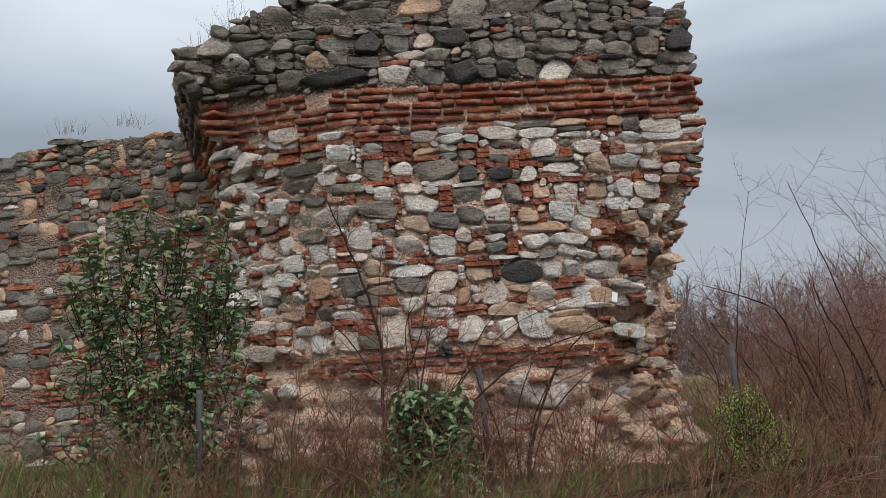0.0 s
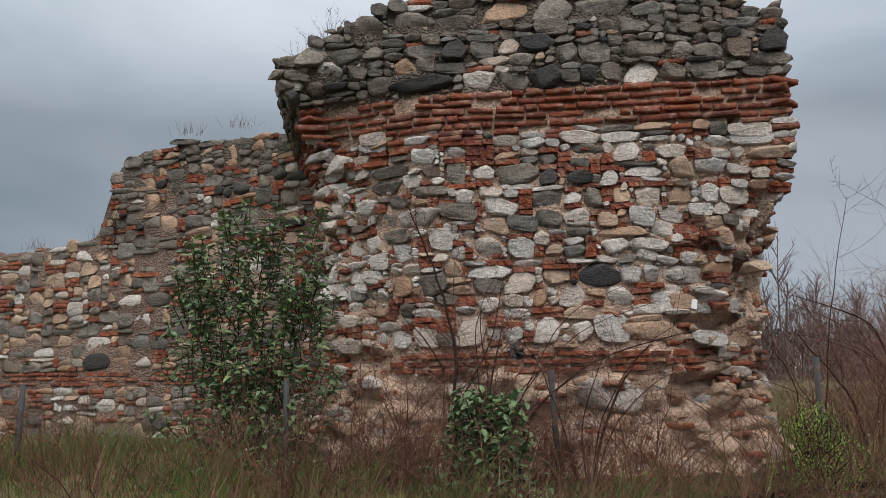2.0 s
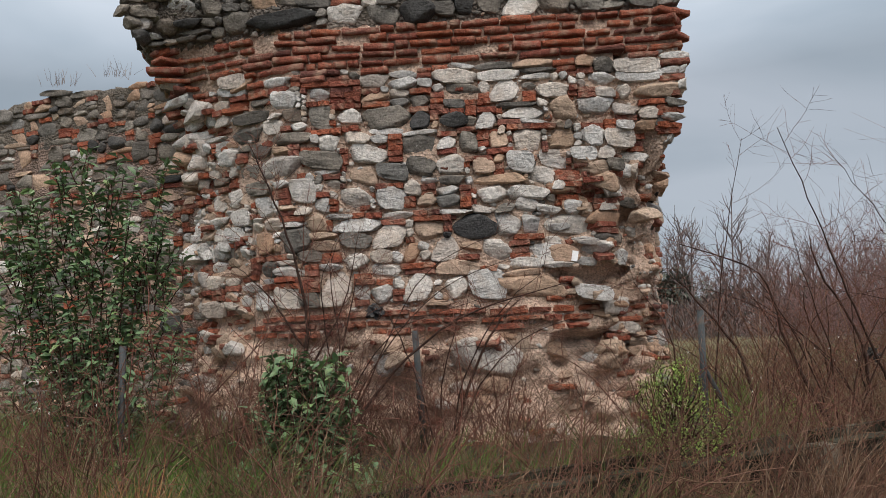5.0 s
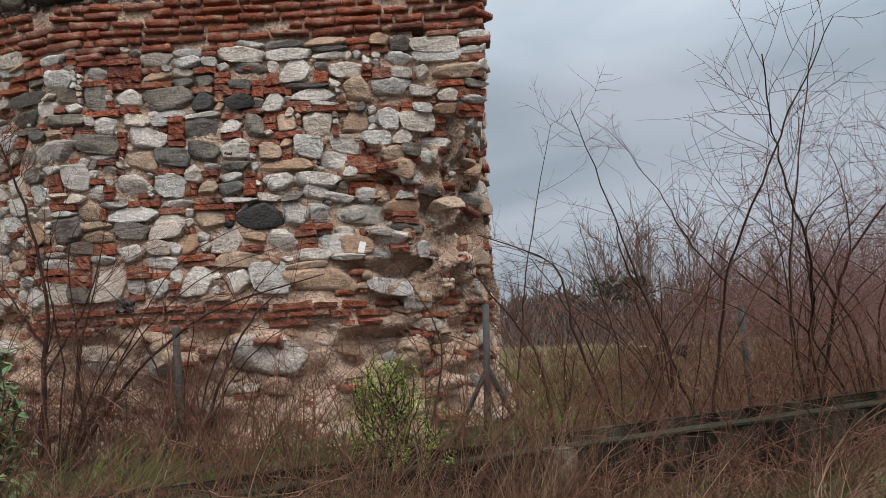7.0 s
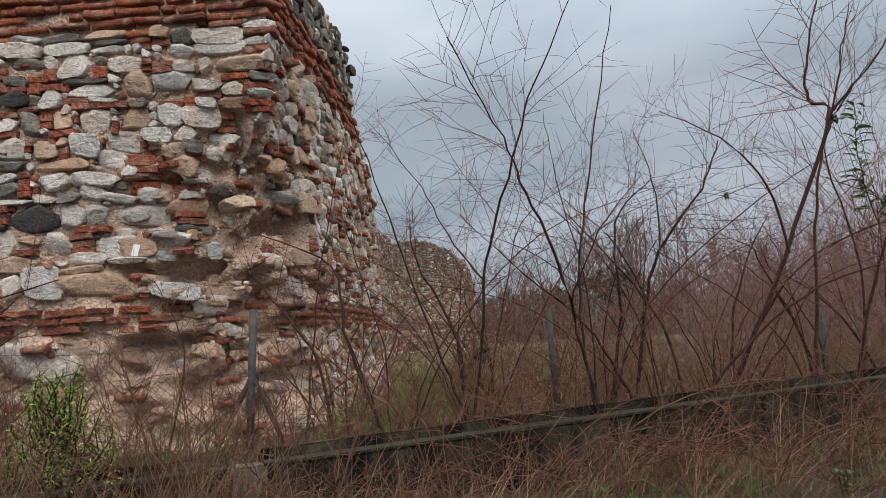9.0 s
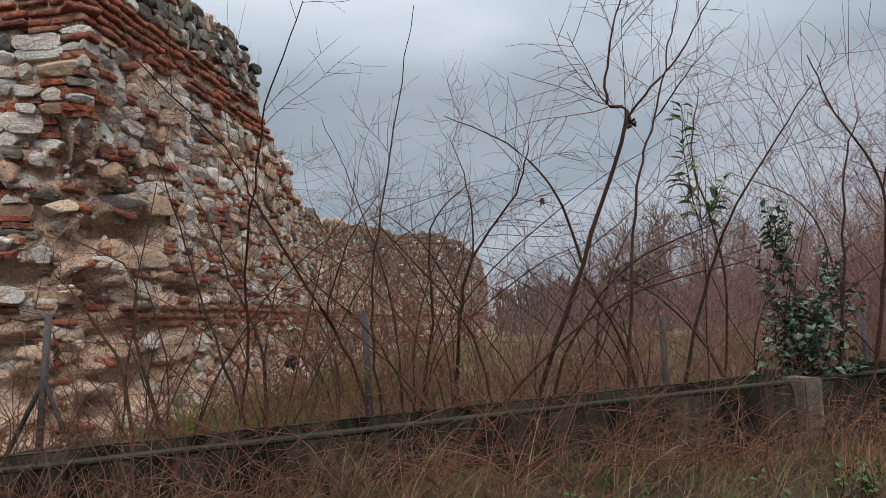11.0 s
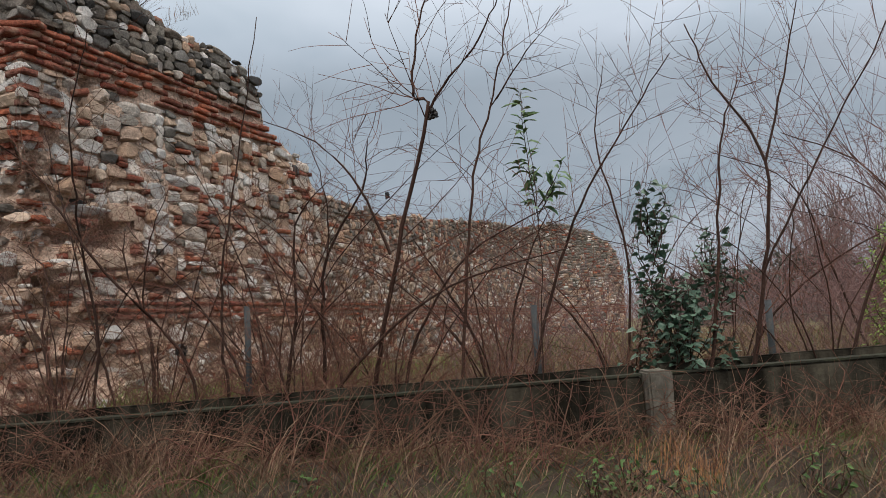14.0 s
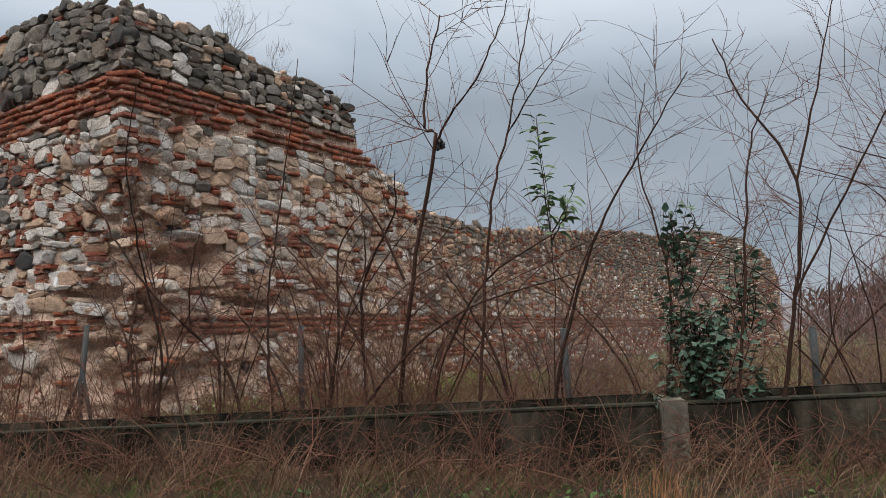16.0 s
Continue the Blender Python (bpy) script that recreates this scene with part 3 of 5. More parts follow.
CAP_B = [(-0.95, 4.72, 0.22, 0.19, "pale"), (-4.44, 4.72, 0.33, 0.19, "pale"), (-1.77, 4.73, 0.27, 0.19, "grey"), (-1.29, 4.74, 0.41, 0.16, "grey"), (-2.04, 4.75, 0.22, 0.20, "grey"), (-0.11, 4.77, 0.27, 0.22, "dark"), (-2.86, 4.81, 0.22, 0.18, "grey"), (-3.13, 4.83, 0.26, 0.19, "dark"), (-4.85, 4.84, 0.25, 0.13, "grey"), (-3.44, 4.84, 0.39, 0.13, "grey"), (-2.34, 4.85, 0.27, 0.15, "dark"), (-2.59, 4.85, 0.22, 0.16, "pale"), (-3.94, 4.86, 0.22, 0.11, "grey"), (-4.24, 4.87, 0.36, 0.17, "grey"), (-4.58, 4.87, 0.33, 0.19, "grey"), (-0.37, 4.97, 0.35, 0.10, "grey"), (-1.38, 4.99, 0.30, 0.16, "grey"), (-2.18, 5.00, 0.30, 0.15, "grey"), (-3.12, 5.13, 0.42, 0.18, "grey"), (-4.00, 5.14, 0.34, 0.24, "grey"), (-3.57, 5.16, 0.44, 0.23, "grey"), (-1.26, 5.16, 0.30, 0.16, "grey"), (-1.66, 5.20, 0.50, 0.20, "grey"), (-2.14, 5.21, 0.41, 0.23, "grey"), (-2.61, 5.22, 0.54, 0.24, "tan")]
CAP = CAP_A + CAP_B
FACE = COURSE_A + COURSE_B + COURSE_C + COURSE_D + COURSE_E


def pier_place(s):
    """Left return, front and right side of the pier as one line; s = 0 at the corner by the field."""
    fr, si, re = Vector((0, -1)), Vector((1, 0)), Vector((-0.973, -0.233))
    if s > 0:
        x, y = 0.1 + 0.015 * s, s
    elif s > -5.0:
        x, y = 0.1 + s, 0.0
    else:
        t = -5.0 - s
        x, y = -4.9 - 0.233 * t, 0.973 * t
    n = fr.lerp(si, smooth(-0.7, 0.7, s)) if s > -2.5 else re.lerp(fr, smooth(-5.7, -4.3, s))
    n.normalize()
    return x, y, n.x, n.y


CORNER = [(0.6, 0.95), (1.2, 1.05), (1.7, 0.95), (1.95, 0.70), (2.15, 0.48), (2.5, 0.62), (2.8, 0.42), (3.2, 0.2), (3.45, 0.1), (3.7, 0.0), (6, 0.0)]
BROKEN = [(0.6, 0.9), (1.3, 0.9), (1.75, 1.3), (2.15, 1.25), (2.5, 1.15), (3.0, 1.1), (3.3, 1.0), (3.6, 0.92), (3.9, 0.8), (4.1, 0.66), (4.3, 0.5), (4.45, 0.34), (4.6, 0.14), (4.8, 0.04), (6, 0)]


# along the face, height, half width, half height, depth
HOLLOWS = [(-0.12, 2.72, 0.10, 0.09, 0.28), (1.0, 2.52, 0.24, 0.11, 0.34), (-0.55, 3.97, 0.07, 0.06, 0.3), (0.75, 4.0, 0.06, 0.06, 0.25), (0.12, 2.33, 0.4, 0.10, 0.28),
           (-0.75, 2.12, 0.35, 0.06, 0.2), (-1.0, 1.5, 0.25, 0.10, 0.28), (0.35, 1.92, 0.3, 0.11, 0.32), (1.8, 2.02, 0.28, 0.06, 0.2), (2.6, 1.35, 0.12, 0.10, 0.3), 
           (0.2, 3.05, 0.16, 0.08, 0.2)]


def hollow(s, z):
    """How deep the facing has fallen out here, 0 to 1, and the depth in metres."""
    best, deep = 0.0, 0.0
    s, z = s + 0.16 * noise.noise((s * 4, z * 4, 51)), z + 0.09 * noise.noise((s * 5, z * 7, 52))
    for a, b, rs, rz, d in HOLLOWS:
        q = ((s - a) / rs) ** 2 + ((z - b) / rz) ** 2
        if q < 2.2:
            f = smooth(2.2, 0.5, q)
            best, deep = max(best, f), max(deep, d * f)
    return best, deep


def pier_wear(s, z):
    w = line(z, CORNER) * clamp(1 - abs(s) / 1.35) ** 1.1 + 0.92 * line(z, BROKEN) * clamp(1 - (abs(s + 5.0) / 1.5 if s > -5 else (-5.0 - s) / 4.5))
    low = smooth(1.72, 1.6, z) * (1 - smooth(0.6, 2.0, s))
    w += low * (0.0 + 0.11 * noise.noise((s * 1.7, z * 2.2, 7)) + 0.07 * noise.noise((s * 2.6, z * 11.0, 8)))
    w -= 0.25 * smooth(1.25, 0.7, z)
    rag = smooth(1.6, 0.2, abs(s)) * smooth(3.5, 2.9, z) + smooth(1.6, 0.4, abs(s + 5.2)) * smooth(4.1, 3.7, z) + low * 0.6
    w += rag * (0.26 * noise.noise((s * 2.2, z * 5.2, 2)) + 0.14 * noise.noise((s * 5, z * 9, 5)))
    return w + hollow(s, z)[1] + 0.03 * noise.noise((s * 1.1, z * 1.3, 11))


TOP_FRONT = [(-5.0, 4.88), (-4.6, 5.04), (-4.14, 5.28), (-3.6, 5.43), (-2.0, 5.44), (-0.67, 5.36), (-0.1, 5.1)]
TOP_SIDE = [(0.0, 5.14), (0.8, 5.2), (1.4, 5.18), (2.0, 5.03), (2.9, 5.0), (3.4, 4.94), (3.66, 4.66), (3.72, 4.24), (4.75, 3.92), (4.95, 3.62), (5.12, 3.5)]


def pier_top(s):
    z = line(s, TOP_SIDE) if s > 0 else line(s, TOP_FRONT)
    return z + 0.05 * noise.noise((s * 3.1, 0, 0)) + 0.03 * noise.noise((s * 9, 0, 0))


def kinds(rng, **share):
    return rng.choices(list(share), list(share.values()))[0]


def pier_choose(s, z, rng):
    side = s > 0.2
    if z > 4.40:
        k = kinds(rng, grey=0.80, pale=0.05, tan=0.05, dark=0.10) if not side else kinds(rng, grey=0.62, pale=0.2, tan=0.12, dark=0.06)
        return (rng.uniform(0.10, 0.30), rng.uniform(0.05, 0.14), k) if rng.random() > 0.05 else (rng.uniform(0.14, 0.25), 0.055, "brick")
    if z > 1.9:
        if rng.random() < (0.66 if -4.0 < s < 0.0 else 0.27 if side else 0.42):
            return rng.uniform(0.09, 0.26), 0.056, "brick"
        if rng.random() < (0.12 if side else 0.25):
            return rng.uniform(0.16, 0.4), rng.uniform(0.05, 0.09), kinds(rng, pale=0.7, grey=0.12, tan=0.18)
        k = kinds(rng, pale=0.7, grey=0.08 if z < 3.3 or side else 0.24, tan=0.12 if not side else 0.42, dark=0.01)
        if s < -4.0 and k == "grey":
            k = "pale"
        if side and z < 2.5 and rng.random() < 0.45:
            k = "tan"
        if side:
            return rng.uniform(0.2, 0.44), rng.uniform(0.11, 0.21), k
        if z > 3.45:
            return rng.uniform(0.14, 0.4), rng.uniform(0.07, 0.15), k
        return rng.uniform(0.12, 0.32), rng.uniform(0.1, 0.2), k
    k = kinds(rng, pale=0.45, grey=0.04, tan=0.51)
    return (rng.uniform(0.1, 0.36), rng.uniform(0.07, 0.2), k) if rng.random() > 0.16 else (rng.uniform(0.1, 0.2), 0.05, "brick")


BAND_TOP = [4.05 + 0.078 * k for k in range(5)]
BAND_LOW = [1.70 + 0.072 * k for k in range(3)]


def build_pier():
    rng = random.Random(5)
    pier = empty("ruined_pier", -2.4, 1.5, 0.7)
    pier_inv = Matrix.Translation((2.4, -1.5, -0.7))
    tagged(pier, label="tall ruined wall block of pale rubble stone with red brick bands", category="ruined wall")
    sheet = Sheet(pier_place, pier_wear)
    s0, s1 = -7.5, 5.1
    pieces = []

    def inside(s, z):
        return z < pier_top(s) - 0.03

    def eroded(s, z):
        if z > pier_top(s) - 0.03 or hollow(s, z)[0] > 0.3:
            return False
        gap = 0.55 * smooth(1.15, 0.3, abs(s)) * smooth(4.0, 2.7, z) + 0.25 * smooth(-4.0, -4.6, s) * smooth(4.1, 3.7, z) + 0.72 * smooth(1.72, 1.6, z) * (1 - 0.45 * smooth(0.6, 2.0, s))
        return noise.noise((s * 2.2, z * 2.5, 20)) * 0.5 + 0.5 > gap * 1.35

    pieces += fill(s0, s1, 0.62, 1.66, pier_choose, eroded, rng, fixed=[(-1.80, 1.46, 0.80, 0.40, "tan"), (-2.53, 1.57, 0.2, 0.13, "tan"), (-1.2, 1.5, 0.3, 0.14, "tan")])
    pieces += courses(s0, s1, BAND_LOW, 0.046, rng, lambda s, z: eroded(s, z) and not -0.8 < s < 0.5)
    pieces += fill(s0, s1, 1.90, 4.00, pier_choose, eroded, rng, fixed=FACE + [(1.3, 2.28, 0.42, 0.16, "tan"), (0.72, 2.98, 0.3, 0.2, "tan"), (0.8, 2.76, 0.5, 0.12, "pale")])
    pieces += courses(-7.4, 4.1, BAND_TOP, 0.05, rng, inside)
    pieces += fill(-7.4, 4.2, 4.42, 5.42, pier_choose, inside, rng, fixed=CAP)
    # loose rubble where the facing has fallen away
    for a, b, c, d, n in ((-1.2, 1.3, 0.7, 3.1, 150), (-6.6, -3.9, 0.8, 4.2, 230), (-3.9, -0.8, 0.65, 1.66, 60), (1.0, 5.0, 0.7, 1.7, 130)):
        for _ in range(n):
            s, z = rng.uniform(a, b), rng.uniform(c, d)
            if hollow(s, z)[0] > 0.3:
                continue
            w = rng.uniform(0.07, 0.3)
            pieces.append((s, z, w, w * rng.uniform(0.35, 0.7), kinds(rng, pale=0.6 if s < -3.9 else 0.3, tan=0.65, grey=0.05)) if rng.random() > 0.2 else (s, z, rng.uniform(0.1, 0.22), 0.045, "brick"))
    pieces += [(-1.25, 1.52, 0.34, 0.16, "tan"), (-2.65, 1.44, 0.3, 0.2, "pale"), (-0.75, 1.45, 0.5, 0.13, "tan")]
    # boulders heaped on the top
    for _ in range(70):
        x, y = rng.uniform(-4.4, -0.35), rng.uniform(0.25, 2.3)
        w = rng.uniform(0.2, 0.45)
        z = min(line(x - 0.1, TOP_FRONT), 5.42) + 0.02 + 0.16 * smooth(-2.3, -1.7, x) * smooth(-0.5, -1.1, x) * smooth(0.3, 0.7, y) + 0.05 * math.sin(3 * x)
        kind = kinds(rng, grey=0.8, tan=0.1, dark=0.1)
        part("capstone", rng.choice(STONES[kind]), pier, m=Matrix.Translation((x, y, z)) @ pose(0, 0, 0, rng.uniform(-15, 15), rng.uniform(-15, 15), rng.uniform(0, 360)) @ Matrix.Diagonal((w, w * 0.8, w * 0.6, 1)))
    ss = [s0 + 0.036 * i for i in range(int((s1 - s0) / 0.036) + 1)]
    core("mortar_core", sheet, ss, 0.35, lambda s: pier_top(s) - 0.05, lambda s: (-1.6 - 0.45 * clamp(-s, 0, 7.5), 2.6 + 0.35 * clamp(s, 0, 5)), pier, step=0.036, cap=4.42, label="crumbling lime mortar core")
    chips = [(rng.uniform(-7.2, 5.0), rng.uniform(0.7, 4.05), rng.uniform(0.025, 0.075), kinds(rng, pale=0.5, tan=0.25, grey=0.12, brick=0.13)) for _ in range(3600)]
    chips += [(rng.uniform(-5.0, 4.0), rng.uniform(4.4, 5.1), rng.uniform(0.03, 0.08), kinds(rng, pale=0.15, tan=0.15, grey=0.7)) for _ in range(700)]
    chips = [c for c in chips if (c[1] > 1.66 or rng.random() < 0.5) and c[1] < pier_top(c[0]) - 0.06 and hollow(c[0], c[1])[0] < 0.3]
    lay(sheet, pieces, pier, rng, chips=chips, near=lambda s, z: -5.0 < s < 0.6 and z > 1.6 and (z < 4.5 or s > -3))
    part("stone", STONES["pale"][4], pier, "large pale boulder under the lower brick band", m=Matrix.Translation((-1.70, 0.14, 1.465)) @ pose(0, 0, 0, 4, 4, 6) @ Matrix.Diagonal((0.66, 0.46, 0.35, 1)))
    for ob in pier.children:
        ob.matrix_parent_inverse = pier_inv
    return pier


build_pier()


# ---------------------------------------------------------------- curtain walls
def build_curtain(name, label, place, s0, s1, top, wear, z0, choose, bands, seed, near, step, inner, cell=0.03, far=True, band_thick=0.046, cap=4.3):
    rng = random.Random(seed)
    x, y, _, _ = place((s0 + s1) / 2)
    thing = empty(name, x, y, z0)
    tagged(thing, label=label, category="ruined wall")
    sheet = Sheet(place, wear)

    def inside(s, z):
        return z < top(s) - 0.02

    pieces, at = [], z0
    for rows in bands:
        pieces += fill(s0, s1, at, rows[0] - 0.035, choose, inside, rng, cell)
        pieces += courses(s0, s1, rows, band_thick, rng, inside)
        at = rows[-1] + 0.04
    pieces += fill(s0, s1, at, max(top(s0 + (s1 - s0) * k / 60) for k in range(61)) + 0.1, choose, inside, rng, cell)
    ss = [s0 + (s1 - s0) * i / int((s1 - s0) / step) for i in range(int((s1 - s0) / step) + 1)]
    core("mortar_core", sheet, ss, z0 - 0.25, lambda s: top(s) - 0.04, inner, thing, step=step, material=OLD_MORTAR, cap=cap, label="crumbling lime mortar core")
    lay(sheet, pieces, thing, rng, near, far=far, out=(-0.004, 0.024), brick_out=(-0.008, 0.018))
    inv = Matrix.Translation((-x, -y, -z0))
    for ob in thing.children:
        ob.matrix_parent_inverse = inv
    return thing


def left_place(s):
    """s runs along x; the wall stands back from the pier and swings away from it."""
    y = 2.35 - 0.28 * (s + 5.9)
    return s, y, -0.27, -0.963


def left_top(s):
    z = line(s, [(-20, 3.5), (-8.9, 3.62), (-8.42, 3.7), (-8.3, 4.2), (-8.1, 4.72), (-7.8, 4.86), (-7.0, 4.93), (-6.2, 4.87), (-4.4, 4.82)])
    return z + 0.05 * noise.noise((s * 2.3, 1, 0)) + 0.03 * noise.noise((s * 8, 1, 0))


def left_choose(s, z, rng):
    up = smooth(3.2, 3.9, z)
    if rng.random() < 0.30:
        return rng.uniform(0.1, 0.28), 0.05, "brick"
    k = kinds(rng, pale=0.20 - 0.15 * up, grey=0.40 + 0.4 * up, tan=0.38 - 0.15 * up, dark=0.01 + 0.05 * up)
    if rng.random() < 0.35:
        return rng.uniform(0.18, 0.42), rng.uniform(0.06, 0.1), k
    return rng.uniform(0.16, 0.48), rng.uniform(0.12, 0.26), k


build_curtain("curtain_wall", "long low stretch of weathered rubble wall set behind a laurel", left_place, -15.0, -4.6, left_top,
              lambda s, z: 0.05 * noise.noise((s * 0.9, z * 1.1, 31)), 0.75, left_choose, [[1.60 + 0.07 * k for k in range(3)]], 8,
              lambda s, z: s > -9.0 and z > 1.5, 0.1, lambda s: (s + 0.4, 2.35 - 0.28 * (s + 5.9) + 1.5))


def far_place(s):
    """The wall goes on from the pier's side across the field; past s = 24.06 a thicker end block turns towards the lane."""
    if s < 24.06:
        u = s - 5
        return -0.22 - 0.0803 * u, 5 + 0.9968 * u, 0.9968, 0.0803
    u = s - 24.06
    return -1.75 + 0.511 * u, 24.0 + 0.860 * u, 0.860, -0.511


def far_top(s):
    z = line(s, [(5, 3.66), (6.5, 3.72), (8.6, 3.68), (11, 3.95), (13.5, 4.18), (16, 4.45), (20, 4.85), (24, 5.1), (24.3, 5.2), (26.3, 5.42), (28, 5.2), (29.2, 4.75), (29.8, 4.3), (30.2, 3.4)])
    return z + 0.07 * noise.noise((s * 1.3, 2, 0)) + 0.05 * noise.noise((s * 5, 2, 0))


def far_choose(s, z, rng):
    up = smooth(2.9, 3.6, z)
    if rng.random() < (0.16 if z > 1.8 else 0.3):
        return rng.uniform(0.12, 0.3), 0.06, "brick"
    k = kinds(rng, pale=0.22 - 0.18 * up, grey=0.30 + 0.5 * up, tan=0.48 - 0.25 * up)
    if rng.random() < 0.4:
        return rng.uniform(0.16, 0.4), rng.uniform(0.06, 0.1), k
    return rng.uniform(0.12, 0.32), rng.uniform(0.09, 0.18), k


build_curtain("curtain_wall", "long weathered rubble wall running off across the field", far_place, 5.05, 30.2, far_top,
              lambda s, z: 0.05 * noise.noise((s * 0.8, z * 1.1, 41)) + 0.10 * smooth(1.8, 0.9, z) * noise.noise((s * 1.5, z * 2, 43)), 0.5, far_choose,
              [[1.72 + 0.085 * k for k in range(3)]], 9, lambda s, z: s < 9 and z > 1.4, 0.13, lambda s: (far_place(s)[0] - 1.5 - 0.3 * smooth(23.5, 25, s), far_place(s)[1] + 2.2 * smooth(23.5, 25, s)), band_thick=0.036)


# ---------------------------------------------------------------- concrete plinth and its pier
def conc_top(x):
    return 0.897 + 0.0304 * x


def build_plinth():
    a, b = -9.0, 14.0
    ang = math.atan(0.432)
    posts = [-4.6, 0.35, 5.34, 10.3]
    edges = [a] + posts + [b]
    for i, (u, v) in enumerate(zip(edges, edges[1:])):
        u2, v2 = u + (0.08 if i else 0), v - 0.08
        mid = (u2 + v2) / 2
        ln = (v2 - u2) / math.cos(ang)
        thing = empty("concrete_wall", mid, wall_y(mid), 0.1)
        thing.rotation_euler = (0, -math.atan(0.028), ang)
        tagged(thing, label="low dark damp-stained concrete wall with a worn mossy edge", category="wall", group="concrete wall lengths")
        h = conc_top(mid) - 0.1
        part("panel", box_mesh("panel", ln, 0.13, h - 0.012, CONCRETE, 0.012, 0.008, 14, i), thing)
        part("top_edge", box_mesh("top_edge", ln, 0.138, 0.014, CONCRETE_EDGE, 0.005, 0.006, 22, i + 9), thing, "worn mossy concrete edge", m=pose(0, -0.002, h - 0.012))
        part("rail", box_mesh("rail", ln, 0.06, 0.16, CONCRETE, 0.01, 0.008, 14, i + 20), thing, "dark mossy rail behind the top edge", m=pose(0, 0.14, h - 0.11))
    for i, u in enumerate(posts):
        pst = new("concrete_post", box_mesh("concrete_post", 0.17, 0.25 if u > 5 else 0.15, conc_top(u) + (0.02 if u > 5 else 0.002), CONCRETE_POST, 0.015, 0.008, 4, i + 3))
        pst.location, pst.rotation_euler = (u, wall_y(u) - 0.02, 0), (0, 0, ang)
        tagged(pst, label="short square weathered concrete post in the low wall", category="post", group="concrete wall posts")


build_plinth()


# ---------------------------------------------------------------- plants: helpers
class Tubes:
    """Tapered twigs gathered into one mesh."""

    def __init__(self):
        self.v, self.f = [], []

    def add(self, pts, r0, r1, sides=4):
        n = len(pts)
        base = len(self.v)
        for i, p in enumerate(pts):
            d = (pts[min(i + 1, n - 1)] - pts[max(i - 1, 0)])
            d = d.normalized() if d.length > 1e-6 else Vector((0, 0, 1))
            a = d.orthogonal().normalized()
            b = d.cross(a)
            r = r0 + (r1 - r0) * i / (n - 1)
            for k in range(sides):
                t = 2 * math.pi * k / sides
                self.v.append(p + a * (r * math.cos(t)) + b * (r * math.sin(t)))
        for i in range(n - 1):
            for k in range(sides):
                a, b = base + i * sides + k, base + i * sides + (k + 1) % sides
                self.f.append((a, b, b + sides, a + sides))
        self.f.append(tuple(base + (n - 1) * sides + k for k in range(sides)))

    def part(self, name, parent, material, label="", kind=""):
        return part(name, mesh_of(name, self.v, self.f, material, True), parent, label, kind) if self.f else None


class Leaves:
    """Folded leaf blades gathered into one mesh."""

    def __init__(self):
        self.v, self.f = [], []

    def add(self, p, d, n, length, width, bend=0.25):
        d = d.normalized()
        s = d.cross(n)
        s = s.normalized() if s.length > 1e-4 else d.orthogonal().normalized()
        up = s.cross(d).normalized()
        b = len(self.v)
        fold = width * 0.22
        self.v += [p, p + d * length * 0.4 + s * width / 2 + up * fold, p + d * length * 0.45, p + d * length * 0.4 - s * width / 2 + up * fold,
                   p + d * length * 0.78 + s * width * 0.32 - up * length * bend * 0.3, p + d * length * 0.78 - s * width * 0.32 - up * length * bend * 0.3,
                   p + d * length - up * length * bend]
        self.f += [(b, b + 2, b + 1), (b, b + 3, b + 2), (b + 1, b + 2, b + 4), (b + 2, b + 3, b + 5), (b + 2, b + 5, b + 6), (b + 2, b + 6, b + 4)]

    def part(self, name, parent, material, label="", kind="stuff"):
        return part(name, mesh_of(name, self.v, self.f, material), parent, label, kind) if self.f else None


def sprout(rng, p, d, length, n=5, rise=0.15, wob=0.12):
    """A crooked twig from p towards d that bends upward by rise."""
    pts, d, p = [Vector(p)], Vector(d).normalized(), Vector(p)
    for _ in range(n):
        d = (d + Vector((rng.gauss(0, wob), rng.gauss(0, wob), rng.gauss(0, wob) + rise))).normalized()
        p = p + d * (length / n)
        pts.append(p)
    return pts


def along(pts, t):
    f = clamp(t) * (len(pts) - 1)
    i = min(int(f), len(pts) - 2)
    return pts[i].lerp(pts[i + 1], f - i), (pts[i + 1] - pts[i]).normalized()


def sway(rng, ctrl, per=5, wob=0.006):
    """A smooth stem through its control points."""
    c = [Vector(p) for p in ctrl]
    c = [c[0] * 2 - c[1]] + c + [c[-1] * 2 - c[-2]]
    pts = []
    for a, b, e, g in zip(c, c[1:], c[2:], c[3:]):
        for k in range(per):
            t = k / per
            q = 0.5 * ((2 * b) + (e - a) * t + (2 * a - 5 * b + 4 * e - g) * t * t + (3 * b - a - 3 * e + g) * t ** 3)
            pts.append(q + Vector((rng.gauss(0, wob), rng.gauss(0, wob), 0)))
    return pts + [c[-2]]


def side_way(rng, d, spread):
    a = rng.uniform(0, 2 * math.pi)
    o = d.orthogonal().normalized()
    o = Matrix.Rotation(a, 3, d) @ o
    return (d * math.cos(spread) + o * math.sin(spread)).normalized()


